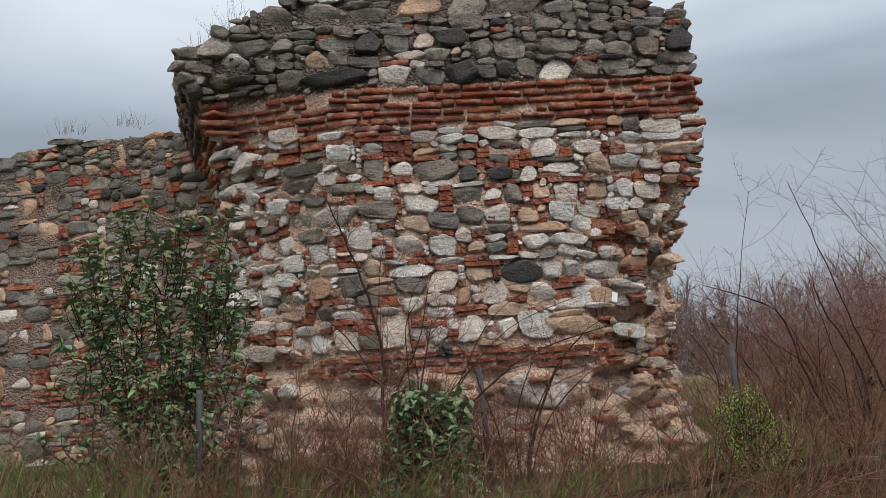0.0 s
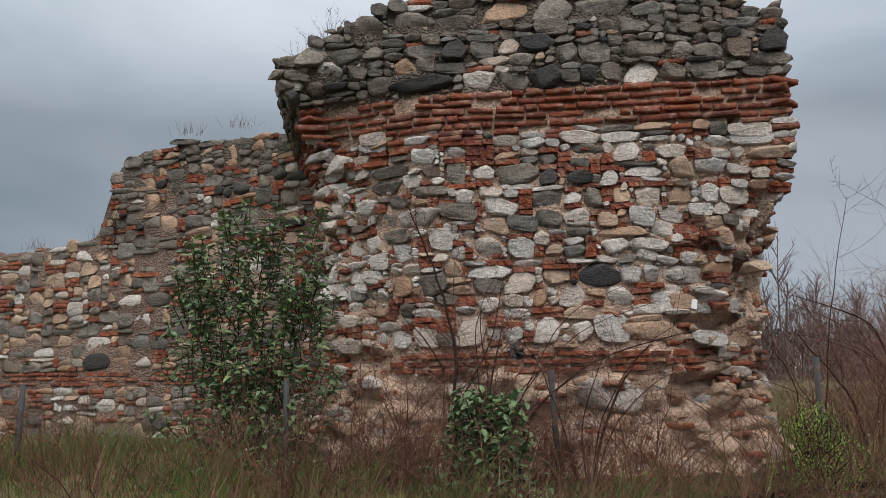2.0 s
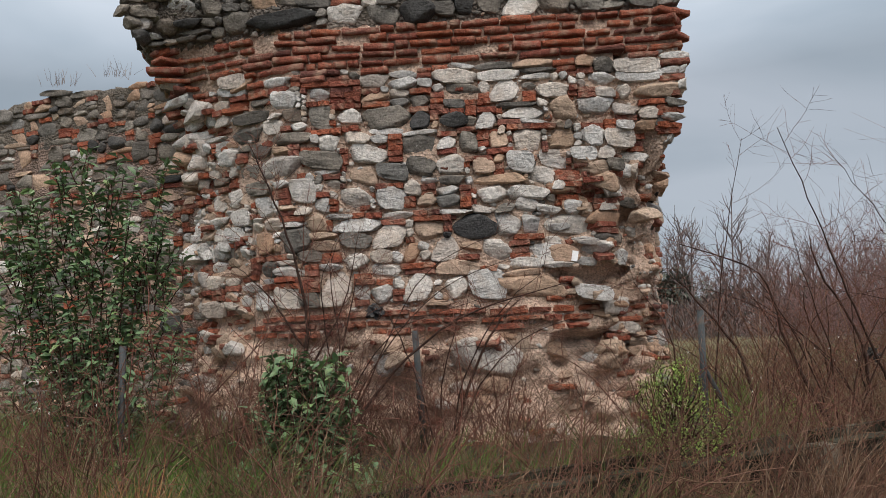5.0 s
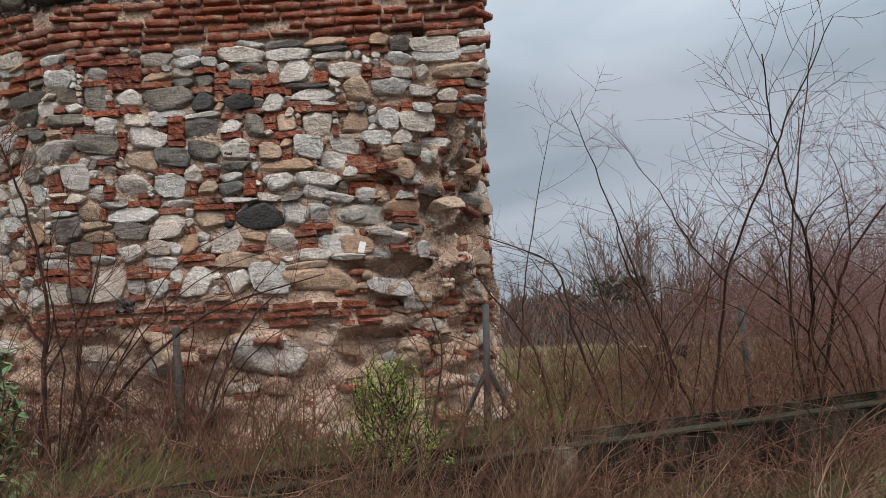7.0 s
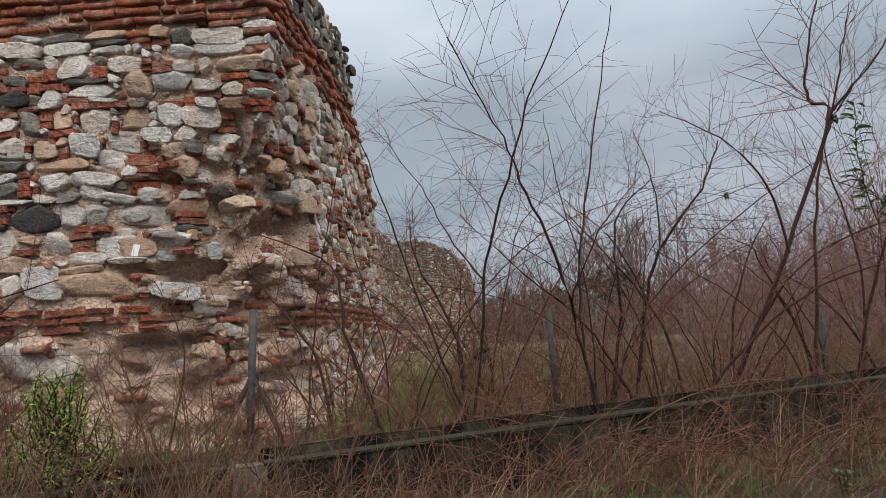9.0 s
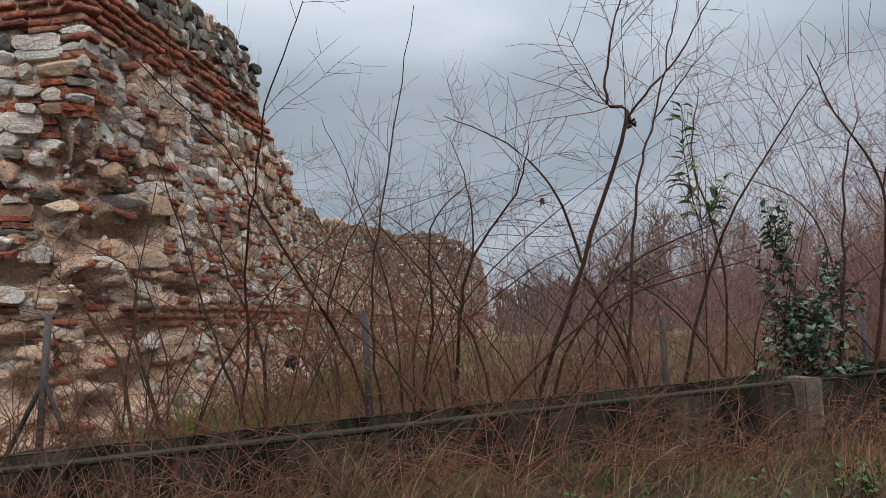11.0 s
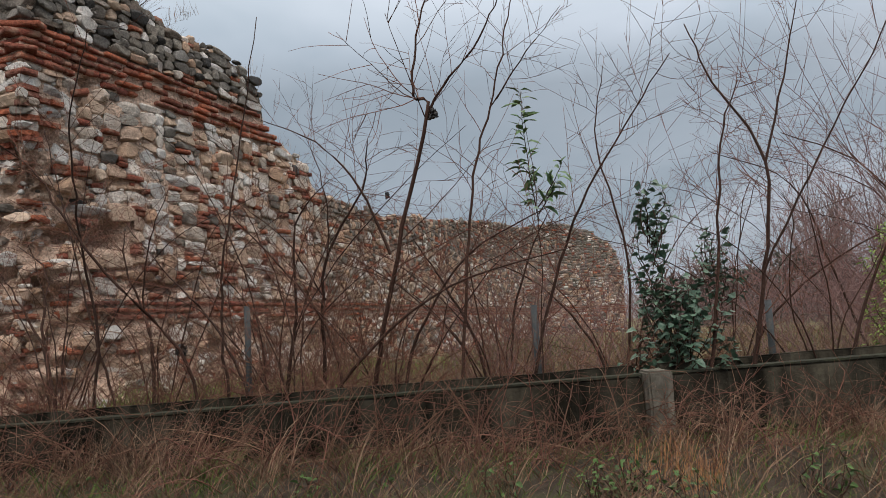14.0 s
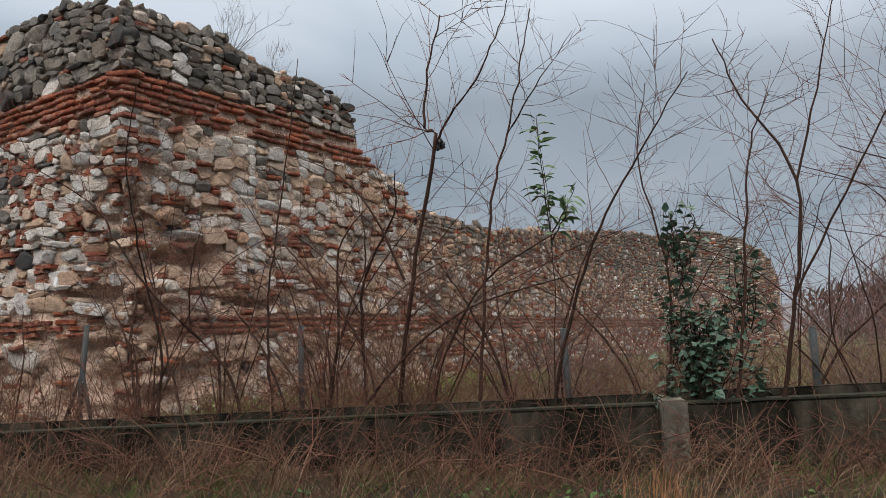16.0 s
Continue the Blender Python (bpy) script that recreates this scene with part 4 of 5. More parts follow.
def whips(rng, tubes, stem, count, length, r, t0=0.25, spread=(0.6, 1.25), rise=0.1, sub=4, sides=3, wob=0.1):
    """Side branches with their own twigs."""
    for _ in range(count):
        t = rng.uniform(t0, 1)
        p, d = along(stem, t)
        ln = length * rng.uniform(0.45, 1.1) * (1.15 - 0.45 * t)
        pts = sprout(rng, p, side_way(rng, d, rng.uniform(*spread)), ln, 6, rise, wob)
        tubes.add(pts, r * (1.05 - 0.5 * t), r * 0.3, sides)
        for _ in range(rng.randint(max(0, sub - 2), sub + 1)):
            q, e = along(pts, rng.uniform(0.2, 0.95))
            tw = sprout(rng, q, side_way(rng, e, rng.uniform(0.5, 1.1)), ln * rng.uniform(0.18, 0.5), 4, rise, wob)
            tubes.add(tw, r * 0.42, r * 0.2, 3)


def branches(rng, wood, fine, stem, count, length, r, t0=0.25, rise=0.1, spread=(0.6, 1.25)):
    """Side branches, each a part; their fine twigs are gathered."""
    for _ in range(count):
        t = rng.uniform(t0, 1)
        p, d = along(stem, t)
        ln = length * rng.uniform(0.45, 1.1) * (1.15 - 0.45 * t)
        pts = sprout(rng, p, side_way(rng, d, rng.uniform(*spread)), ln * 1.15, 7, rise * 0.7, 0.085)
        b = Tubes()
        b.add(pts, r * (1.05 - 0.5 * t), r * 0.3, 3)
        b.part("branch", wood, TWIG)
        for _ in range(rng.randint(3, 7)):
            q, e = along(pts, rng.uniform(0.12, 0.95))
            fine.add(sprout(rng, q, side_way(rng, e, rng.uniform(0.55, 1.25)), ln * rng.uniform(0.2, 0.75), 4, -0.02, 0.10), r * 0.45, r * 0.22, 3)


def woody(name, label, group, stems, r, seed, count, length, rise, category="tree"):
    """A bare woody plant from the control points of its stems; the first is the trunk."""
    rng = random.Random(seed)
    x, y = stems[0][0][:2]
    z = ground_z(x, y) - 0.05
    thing = empty(name, x, y, z)
    tagged(thing, label=label, category=category, group=group)
    inv = Matrix.Translation((-x, -y, -z))
    fine = Tubes()
    for k, ctrl in enumerate(stems):
        t = Tubes()
        st = sway(rng, ctrl)
        rr = r * (1.05 if k == 0 else 0.5)
        t.add(st, rr, rr * 0.22, 6 if k == 0 else 5)
        wood = t.part("trunk" if k == 0 else "limb", thing, BARK)
        branches(rng, wood, fine, st, int(count * (1.2 if k == 0 else 0.6)), length * (1.1 if k == 0 else 0.8), max(0.0030, rr * 0.27), 0.22 if k == 0 else 0.1, rise)
    fine.part("twig_spray", thing, TWIG, "fine reddish-brown twigs", "stuff")
    for ob in thing.children:
        ob.matrix_parent_inverse = inv
    return thing


def sapling(ctrl, r, seed, count=18, length=0.75, forks=(), label="slender bare sapling with reddish-brown twigs behind the low wall", rise=0.1):
    x, y, _ = ctrl[0]
    z = ground_z(x, y) - 0.05
    ctrl = [(x, y, z)] + [tuple(c) for c in (ctrl if ctrl[0][2] > z + 0.12 else ctrl[1:])]
    return woody("sapling", label, "bare saplings", [ctrl, *forks], r, seed, count, length, rise)


def fan(x, y, n, h, seed, lean=0.8, r=0.015, count=10):
    """A bare shrub whose stems fan out from one root and arch over."""
    rng = random.Random(seed)
    z = ground_z(x, y) - 0.05
    stems = []
    for k in range(n):
        a = rng.uniform(0, 6.283) if k % 2 else rng.choice((0, math.pi)) + rng.gauss(0, 0.4)
        q, hh = lean * rng.uniform(0.15, 1.1) * h, h * rng.uniform(0.65, 1.1)
        c, d = math.cos(a), math.sin(a) * 0.6
        stems.append([(x + 0.05 * c, y + 0.05 * d, z), (x + 0.22 * q * c + rng.gauss(0, 0.06), y + 0.22 * q * d, z + 0.45 * hh), (x + 0.55 * q * c + rng.gauss(0, 0.08), y + 0.55 * q * d, z + 0.82 * hh), (x + q * c, y + q * d, z + hh)])
    return woody("bare_shrub", "bare arching shrub with many dark reddish stems", "bare shrubs", stems, r, seed, count, h * 0.42, 0.0, "shrub")


def thicket(x, y, seed, canes=60, radius=0.5, height=0.9, r=0.004, material=None, label="tangled leafless bramble bush with reddish canes", lean=0.9, sub=3, rise=-0.05, sides=3, segs=7):
    rng = random.Random(seed)
    z = ground_z(x, y) - 0.03
    thing = empty("bramble_bush", x, y, z)
    tagged(thing, label=label, category="bush", group="bramble bushes")
    rest = Tubes()
    for k in range(canes):
        t = Tubes() if k < 5 else rest
        a, q = rng.uniform(0, 2 * math.pi), radius * math.sqrt(rng.random()) * 0.7
        p = Vector((q * math.cos(a), q * math.sin(a), 0))
        p.z = ground_z(x + p.x, y + p.y) - z - 0.02
        d = Vector((rng.gauss(0, 0.35) * lean, rng.gauss(0, 0.35) * lean, 1))
        ln = height * rng.uniform(0.5, 1.35)
        pts = sprout(rng, p, d, ln, segs, rise + rng.uniform(-0.1, 0.08), 0.13)
        rr = r * (1.5 if k < 5 else rng.uniform(0.6, 1.2))
        t.add(pts, rr, rr * 0.35, sides)
        for _ in range(rng.randint(sub - 1, sub + 2)):
            b, e = along(pts, rng.uniform(0.2, 0.95))
            t.add(sprout(rng, b, side_way(rng, e, rng.uniform(0.5, 1.2)), ln * rng.uniform(0.12, 0.4), (segs + 1) // 2, 0.03, 0.15), rr * 0.5, rr * 0.22, 3)
        if k < 5:
            t.part("cane", thing, material or TWIG)
    rest.part("cane_tangle", thing, material or TWIG, kind="stuff")
    return thing


def blades(name, label, places, material, seed, length=(0.2, 0.5), width=0.006, droop=0.5, spread=0.35):
    """Grass: each blade a thin bent strip."""
    rng = random.Random(seed)
    v, f = [], []
    for x, y in places:
        z = ground_z(x, y) - 0.01
        a = 5 * noise.noise((x * 0.9, y * 0.9, seed)) + rng.gauss(0, 2.2)
        ln = rng.uniform(*length) * (0.75 + 0.9 * noise.noise((x * 1.6, y * 1.6, seed + 3)))
        ln = max(ln, 0.06)
        d = Vector((math.cos(a) * spread * rng.random(), math.sin(a) * spread * rng.random(), 1)).normalized()
        s = Vector((-math.sin(a + 1), math.cos(a + 1), 0)) * width * rng.uniform(0.6, 1.3) / 2
        p, b = Vector((x, y, z)), len(v)
        fall = droop * rng.uniform(0.3, 1.5)
        for k in range(4):
            t = k / 3
            q = p + d * ln * t + Vector((math.cos(a), math.sin(a), -0.55)) * (fall * ln * t * t * 0.6)
            w = s * (1 - 0.8 * t)
            v += [q - w, q + w]
        f += [(b, b + 1, b + 3, b + 2), (b + 2, b + 3, b + 5, b + 4), (b + 4, b + 5, b + 7, b + 6)]
    ob = new(name, mesh_of(name, v, f, material))
    return tagged(ob, label=label, category="grass", kind="stuff")


def leafy(name, label, x, y, shoots, leaf, material, seed, stem_material=None, z=None, category="shrub", stuff_label=""):
    """A shrub of leafy shoots; shoots: (from, to) pairs, leaf: (length, width, gap between leaves)."""
    rng = random.Random(seed)
    z = ground_z(x, y) - 0.04 if z is None else z
    thing = empty(name, x, y, z)
    tagged(thing, label=label, category=category)
    stems, lv = Tubes(), Leaves()
    o = Vector((x, y, z))
    for a, b in shoots:
        a, b = Vector(a) - o, Vector(b) - o
        mid = a.lerp(b, 0.5) + Vector((rng.gauss(0, 0.05), rng.gauss(0, 0.05), rng.gauss(0, 0.03)))
        st = sway(rng, [a, mid, b], 4, 0.004)
        stems.add(st, 0.006, 0.002, 4)
        n = max(3, int((b - a).length / leaf[2]))
        for k in range(n):
            t = 0.12 + 0.88 * (k + rng.random() * 0.6) / n
            p, d = along(st, t)
            w = side_way(rng, d, rng.uniform(0.5, 1.25))
            w.z = w.z * 0.6 + rng.uniform(-0.45, 0.1)
            lv.add(p, w, Vector((rng.gauss(0, 0.4), rng.gauss(0, 0.4), 1)), leaf[0] * rng.uniform(0.6, 1.2), leaf[1] * rng.uniform(0.7, 1.2), rng.uniform(0.05, 0.4))
    stems.part("stem_frame", thing, stem_material or BARK)
    lv.part("foliage", thing, material, stuff_label)
    return thing


# ---------------------------------------------------------------- wire fence
def build_fence():
    posts = [(-6.75, -0.85, 1.66), (-4.5, -0.62, 1.67), (-2.21, -0.42, 1.70), (0.0, -0.30, 1.77), (2.14, 0.45, 1.69), (4.43, 1.0, 1.58), (6.13, 1.44, 1.53), (8.4, 2.0, 1.6)]
    fence = empty("wire_fence", 0, 0, 0.7)
    tagged(fence, label="sagging chain-link fence on grey steel posts in brambles", category="fence")
    rng = random.Random(3)
    for i, (x, y, t) in enumerate(posts):
        z = ground_z(x, y) - 0.1
        bm = bmesh.new()
        bmesh.ops.create_cone(bm, segments=10, radius1=0.026, radius2=0.026, depth=t - z, cap_ends=True)
        me = from_bm("post", bm, STEEL, True)
        part("post", me, fence, m=Matrix.Translation((x, y, (t + z) / 2 - 0.7)) @ pose(0, 0, 0, rng.uniform(-3, 3), rng.uniform(-3, 3), 0))
    for dx in (-0.3, 0.28):
        st = Tubes()
        st.add([Vector((0.01, -0.3, 0.62)), Vector((dx, -0.34, ground_z(dx, -0.34) - 0.75))], 0.018, 0.018, 8)
        st.part("brace", fence, STEEL)
    for (x0, y0, t0), (x1, y1, t1) in zip(posts, posts[1:]):
        mesh = Tubes()
        a, b = Vector((x0, y0, 0)), Vector((x1, y1, 0))
        ln, g = (b - a).length, 0.07
        z0, z1 = (ground_z(x0, y0) + ground_z(x1, y1)) / 2 + 0.03, (t0 + t1) / 2 - 0.12
        hgt = z1 - z0

        def at(u, w):
            p = a.lerp(b, u / ln)
            q = 0.05 * noise.noise((u * 1.5 + x0, w * 2, 3)) * math.sin(math.pi * u / ln)
            return Vector((p.x - q * 0.3, p.y + q, z0 - 0.7 + w - 0.08 * math.sin(math.pi * u / ln) * w / hgt))

        for k in range(int((ln + hgt) / g)):
            for way in (1, -1):
                u0 = k * g - (hgt if way > 0 else 0)
                pts = []
                for j in range(7):
                    w = hgt * j / 6
                    u = u0 + w if way > 0 else u0 - w
                    if 0 <= u <= ln:
                        pts.append(at(u, w))
                if len(pts) > 1:
                    mesh.add(pts, 0.0012, 0.0012, 3)
        for w in (hgt * 0.98, hgt * 0.5):
            mesh.add([at(ln * j / 8, w) for j in range(9)], 0.0016, 0.0016, 3)
        mesh.part("chain_link_mesh", fence, WIRE, "thin rusty chain-link mesh")


build_fence()


# ---------------------------------------------------------------- saplings behind the low wall
sapling([(3.36, 0.22, 0.9), (3.45, 0.15, 1.15), (3.76, -0.1, 1.95), (4.09, -0.24, 2.86), (3.98, -0.2, 3.01), (4.01, -0.2, 3.33), (4.14, -0.2, 3.8)], 0.022, 21, 16, 0.8, rise=0.04,
        forks=[[(4.09, -0.22, 2.84), (4.18, -0.25, 2.98), (4.44, -0.25, 3.25), (4.6, -0.25, 3.5), (4.75, -0.25, 3.85)], [(3.75, -0.18, 1.95), (3.6, -0.3, 2.4), (3.3, -0.35, 2.75), (2.9, -0.4, 2.95)]])
sapling([(4.05, 0.3, 0.9), (4.07, 0.3, 1.29), (4.15, 0.3, 2.06), (4.23, 0.3, 2.61), (4.37, 0.3, 3.0), (4.49, 0.3, 3.47), (4.6, 0.3, 3.9)], 0.016, 22, 14, 0.7, rise=0.04,
        forks=[[(4.37, 0.3, 3.0), (4.6, 0.3, 3.3), (4.92, 0.3, 3.65)]])
sapling([(4.49, 0.6, 1.0), (4.7, 0.6, 1.75), (4.92, 0.6, 2.27), (5.26, 0.6, 2.8), (5.61, 0.6, 3.28)], 0.017, 23, 20, 0.8)
sapling([(2.75, 0.6, 0.8), (2.85, 0.45, 1.5), (2.99, 0.32, 2.06), (3.33, 0.27, 2.51), (3.45, 0.15, 2.85)], 0.017, 24, 18, 0.85, rise=0.0,
        forks=[[(2.9, 0.42, 1.7), (2.6, 0.3, 2.2), (2.2, 0.2, 2.55)], [(2.99, 0.32, 2.06), (3.0, 0.3, 2.5), (2.85, 0.25, 3.0)]])
sapling([(6.0, 0.95, 1.1), (6.11, 0.95, 1.75), (6.18, 0.95, 2.5), (5.88, 0.95, 3.12), (5.71, 0.95, 3.6)], 0.019, 25, 14, 0.55,
        forks=[[(6.1, 0.95, 1.71), (6.54, 0.95, 2.54), (6.98, 0.95, 3.3), (7.2, 0.95, 3.9)], [(6.18, 0.95, 2.5), (6.38, 0.95, 3.24), (6.56, 0.95, 3.9)]],
        label="bare multi-stemmed young tree with dark bark", rise=0.18)
sapling([(5.72, 0.9, 1.1), (5.8, 0.9, 1.77), (5.89, 0.9, 2.66), (6.04, 0.9, 3.1)], 0.017, 26, 18, 0.6)
sapling([(0.22, 0.3, 0.8), (0.3, 0.3, 1.5), (0.4, 0.3, 2.19), (0.65, 0.3, 3.27)], 0.009, 27, 12, 0.6)
sapling([(1.48, -0.3, 0.85), (1.33, -0.3, 1.34), (1.15, -0.3, 1.86), (0.96, -0.3, 2.48), (0.73, -0.3, 3.2)], 0.013, 28, 12, 0.6, rise=0.02)
sapling([(1.5, -0.55, 0.85), (1.61, -0.6, 1.49), (1.66, -0.75, 1.95), (1.85, -1.05, 2.55), (2.0, -1.2, 2.95), (2.23, -1.29, 3.42)], 0.013, 29, 14, 0.7, rise=0.0,
        forks=[[(1.64, -0.65, 1.85), (1.42, -0.6, 2.16), (1.26, -0.6, 2.5), (0.92, -0.6, 2.97)]])
sapling([(2.36, -0.4, 0.85), (2.25, -0.5, 1.37), (2.08, -1.0, 1.9), (1.9, -1.2, 2.3), (1.78, -1.35, 2.6), (1.52, -1.9, 2.98)], 0.014, 40, 20, 0.8, rise=0.0,
        forks=[[(2.15, -0.75, 1.65), (2.35, -0.9, 2.1), (2.6, -1.0, 2.4)]])
sapling([(2.36, -0.1, 0.9), (2.30, -0.1, 1.6), (2.37, -0.1, 2.25), (2.51, -0.1, 2.96), (2.69, -0.12, 3.85)], 0.013, 30, 12, 0.6, rise=0.0)
sapling([(2.6, -0.2, 0.9), (2.56, -0.2, 1.11), (2.31, -0.2, 1.54), (1.92, -0.2, 1.91), (1.5, -0.2, 2.35)], 0.014, 31, 16, 0.7, rise=0.02)
sapling([(3.15, 0.35, 0.8), (2.95, 0.3, 1.5), (2.6, 0.2, 2.0), (2.25, 0.1, 2.4)], 0.013, 32, 18, 0.75, rise=0.0)
sapling([(-3.06, -0.7, 0.8), (-3.03, -0.7, 1.5), (-3.05, -0.7, 2.06), (-3.26, -0.7, 2.72), (-3.45, -0.72, 3.2)], 0.019, 33, 20, 0.6,
        forks=[[(-3.03, -0.7, 1.4), (-2.75, -0.7, 1.9), (-2.6, -0.7, 2.5)], [(-3.04, -0.7, 1.6), (-3.3, -0.75, 2.0), (-3.6, -0.8, 2.3)]])
sapling([(-2.6, -0.8, 0.8), (-2.75, -0.8, 1.4), (-2.62, -0.8, 2.1)], 0.015, 34, 14, 0.55)
sapling([(7.4, 1.6, 0.8), (7.5, 1.6, 2.0), (7.3, 1.6, 2.9), (7.5, 1.6, 3.6)], 0.014, 35, 12, 0.8)
sapling([(8.3, 2.2, 0.8), (8.1, 2.2, 2.0), (8.5, 2.2, 2.8), (8.4, 2.2, 3.5)], 0.015, 36, 12, 0.8)
sapling([(5.0, 1.6, 0.8), (5.1, 1.6, 1.9), (4.9, 1.6, 2.9), (5.0, 1.6, 3.6)], 0.014, 37, 16, 0.8)
sapling([(-0.45, -0.7, 0.8), (-0.3, -0.7, 1.5), (-0.55, -0.6, 2.0)], 0.009, 38, 12, 0.5)

for k, (fx, fy, fn, fh) in enumerate(((0.55, 0.0, 5, 1.3), (1.0, -0.35, 5, 1.7), (1.5, 0.12, 6, 2.0), (2.45, 0.35, 6, 2.1), (2.9, 0.0, 5, 1.8), (3.4, 0.5, 6, 1.7), (4.25, 0.6, 5, 1.5),
                                      (5.1, 1.2, 5, 1.6), (6.5, 1.4, 6, 1.9), (-2.9, -0.75, 7, 1.7), (-2.0, -0.75, 5, 1.3), (7.6, 1.9, 7, 2.0), (3.9, 1.9, 5, 1.6), (5.8, 2.6, 6, 2.1), (8.8, 2.6, 7, 2.2),
                                      (7.2, 3.6, 7, 2.6), (10.2, 3.6, 7, 2.8), (1.7, 1.4, 5, 1.6))):
    fan(fx, fy, fn, fh, 300 + k, 1.1)

# ---------------------------------------------------------------- brambles
rb = random.Random(77)
for k in range(30):
    bx = -8.6 + 0.5 * k + rb.uniform(-0.2, 0.2)
    d = rb.uniform(0.25, 1.0)
    by = wall_y(bx) + d
    dense = 0.45 if -2.6 < bx < 0.4 else 1.0 if -4 < bx < 4 else 0.75
    low = 0.7 if bx < -4 else 1.0
    wide = 0.4 < bx < 6
    thicket(bx, by, 100 + k, int((40 if wide else 38) * dense), 0.6 if wide else 0.5, rb.uniform(0.6, 1.05) * low, 0.0046, TWIG if k % 3 else DRYTWIG, lean=2.0 if wide else 0.9, sub=4 if wide else 3)
for k in range(8):
    bx = -3.9 + 0.36 * k + rb.uniform(-0.15, 0.15)
    thicket(bx, -0.55 + rb.uniform(-0.15, 0.2) if bx < 0.2 else 0.3, 150 + k, 70 if bx < -2.1 else 44, 0.4, rb.uniform(0.65, 1.05) * (1.0 if bx < -2.1 else 0.85), 0.0032, TWIG if k % 2 else DRYTWIG, sub=4,
            label="dense dark leafless thicket at the foot of the ruined wall")
for k in range(31):
    bx = -3.0 + 0.5 * k if k < 27 else -1.8 + 0.5 * (k - 27) + rb.uniform(-0.2, 0.2)
    thicket(bx, wall_y(bx) - rb.uniform(0.12, 0.5), 500 + k, 44, 0.6, rb.uniform(0.5, 0.9), 0.0042, DRYTWIG if k % 3 else TWIG, lean=2.0, rise=-0.16, sub=4,
            label="dry arching bramble canes in front of the low concrete wall")
for k in range(15):
    bx = -4.4 + 0.36 * k
    if -3.95 < bx < -2.95:
        continue
    thicket(bx, wall_y(bx) + rb.uniform(-0.3, 0.12), 560 + k, 40, 0.5, rb.uniform(0.55, 0.85), 0.0036, DRYTWIG if k % 2 else TWIG, lean=1.8, rise=-0.12, sub=5,
            label="dense brown bramble tangle hiding the low concrete wall")
for k in range(12):
    bx = -7.8 + 0.34 * k
    thicket(bx, rb.uniform(-2.4, -0.9) - 0.1 * (bx + 4), 600 + k, 34, 0.5, rb.uniform(0.5, 0.8), 0.003, DRYTWIG if k % 2 else TWIG, lean=1.2, sub=4, label="thin brown bramble canes standing in green weeds")
for k in range(9):
    bx = 0.9 + 0.24 * k
    thicket(bx, rb.uniform(0.7, 2.6), 620 + k, 15, 0.6, rb.uniform(1.3, 1.9), 0.0045, TWIG if k % 2 else DRYTWIG, lean=1.3, sub=6, rise=-0.03, label="airy reddish-brown bramble behind the wire fence")
# tall purple brush further out
for k in range(58):
    by = rb.uniform(5, 22)
    bx = 7.4 + 0.12 * (by - 8) + rb.uniform(0, 1) ** 1.2 * 11
    thicket(bx, by, 640 + k, 26, 1.1, rb.uniform(3.0, 4.5), 0.0065, BRUSH, label="tall leafless purplish brush standing in the field", sub=8, rise=-0.02, lean=1.2, segs=4)
# taller airy brush in the field
for k in range(40):
    bx = rb.uniform(3.0, 16)
    by = max(wall_y(bx) + 1.5, 1.8) + rb.uniform(0, 1) ** 1.4 * 9
    if bx < 0.06 * by + 2.8:
        continue
    tall = rb.uniform(1.5, 2.5) * (0.55 if by < 3 else 1.0) * (1.0 if bx > 5 else 0.8)
    thicket(bx, by, 200 + k, 20, 0.9, tall * 1.1, 0.0048, BRUSH, label="tall leafless reddish brush growing in the field", sub=7, rise=-0.04, lean=1.5, segs=4)


# ---------------------------------------------------------------- grass
def scatter(n, x0, x1, d0, d1, seed, keep=None):
    rng = random.Random(seed)
    out = []
    while len(out) < n:
        x = rng.uniform(x0, x1)
        y = wall_y(x) + rng.uniform(d0, d1)
        k = 0.6 * noise.noise((x * 0.8, y * 0.8, seed)) + 0.6 * noise.noise((x * 3.2, y * 3.2, seed))
        if rng.random() < 0.38 + 1.3 * k and (keep is None or keep(x, y)):
            out.append((x, y))
    return out


def clumps(n, per, radius, x0, x1, d0, d1, seed):
    """Roots of tufts: per blades round each of n centres."""
    rng = random.Random(seed)
    return [(x + rng.gauss(0, radius), y + rng.gauss(0, radius)) for x, y in scatter(n, x0, x1, d0, d1, seed) for _ in range(rng.randint(per // 2, per))]


blades("dry_grass", "matted straw-brown grass in front of the low wall", scatter(4500, -2.5, 11, -2.6, -0.12, 1), STRAW, 1, (0.10, 0.34), 0.006, 0.6, 1.1)
blades("dry_grass", "long reddish tufts of dead grass before the low wall", clumps(290, 30, 0.055, -3.2, 11, -2.4, -0.15, 21), RUST, 21, (0.22, 0.58), 0.0055, 0.75, 0.9)
blades("dry_grass", "long pale tufts of dead grass before the low wall", clumps(170, 24, 0.05, -3.2, 11, -2.4, -0.15, 22), STRAW, 22, (0.25, 0.62), 0.0055, 0.75, 0.8)
blades("dry_grass", "tall dry grass leaning on the low concrete wall", clumps(90, 22, 0.08, -3, 11, -0.9, -0.1, 14), RUST, 14, (0.25, 0.6), 0.005, 0.5, 0.7)
blades("dry_grass", "dark dead stems along the low concrete wall", scatter(4500, -8, 11, -1.4, -0.1, 15), DRYTWIG, 15, (0.15, 0.5), 0.006, 0.7, 1.4)
def strewn(n, x0, x1, d0, d1, seed):
    rng = random.Random(seed)
    out = []
    for _ in range(n):
        x = rng.uniform(x0, x1)
        out.append((x, wall_y(x) + rng.uniform(d0, d1)))
    return out


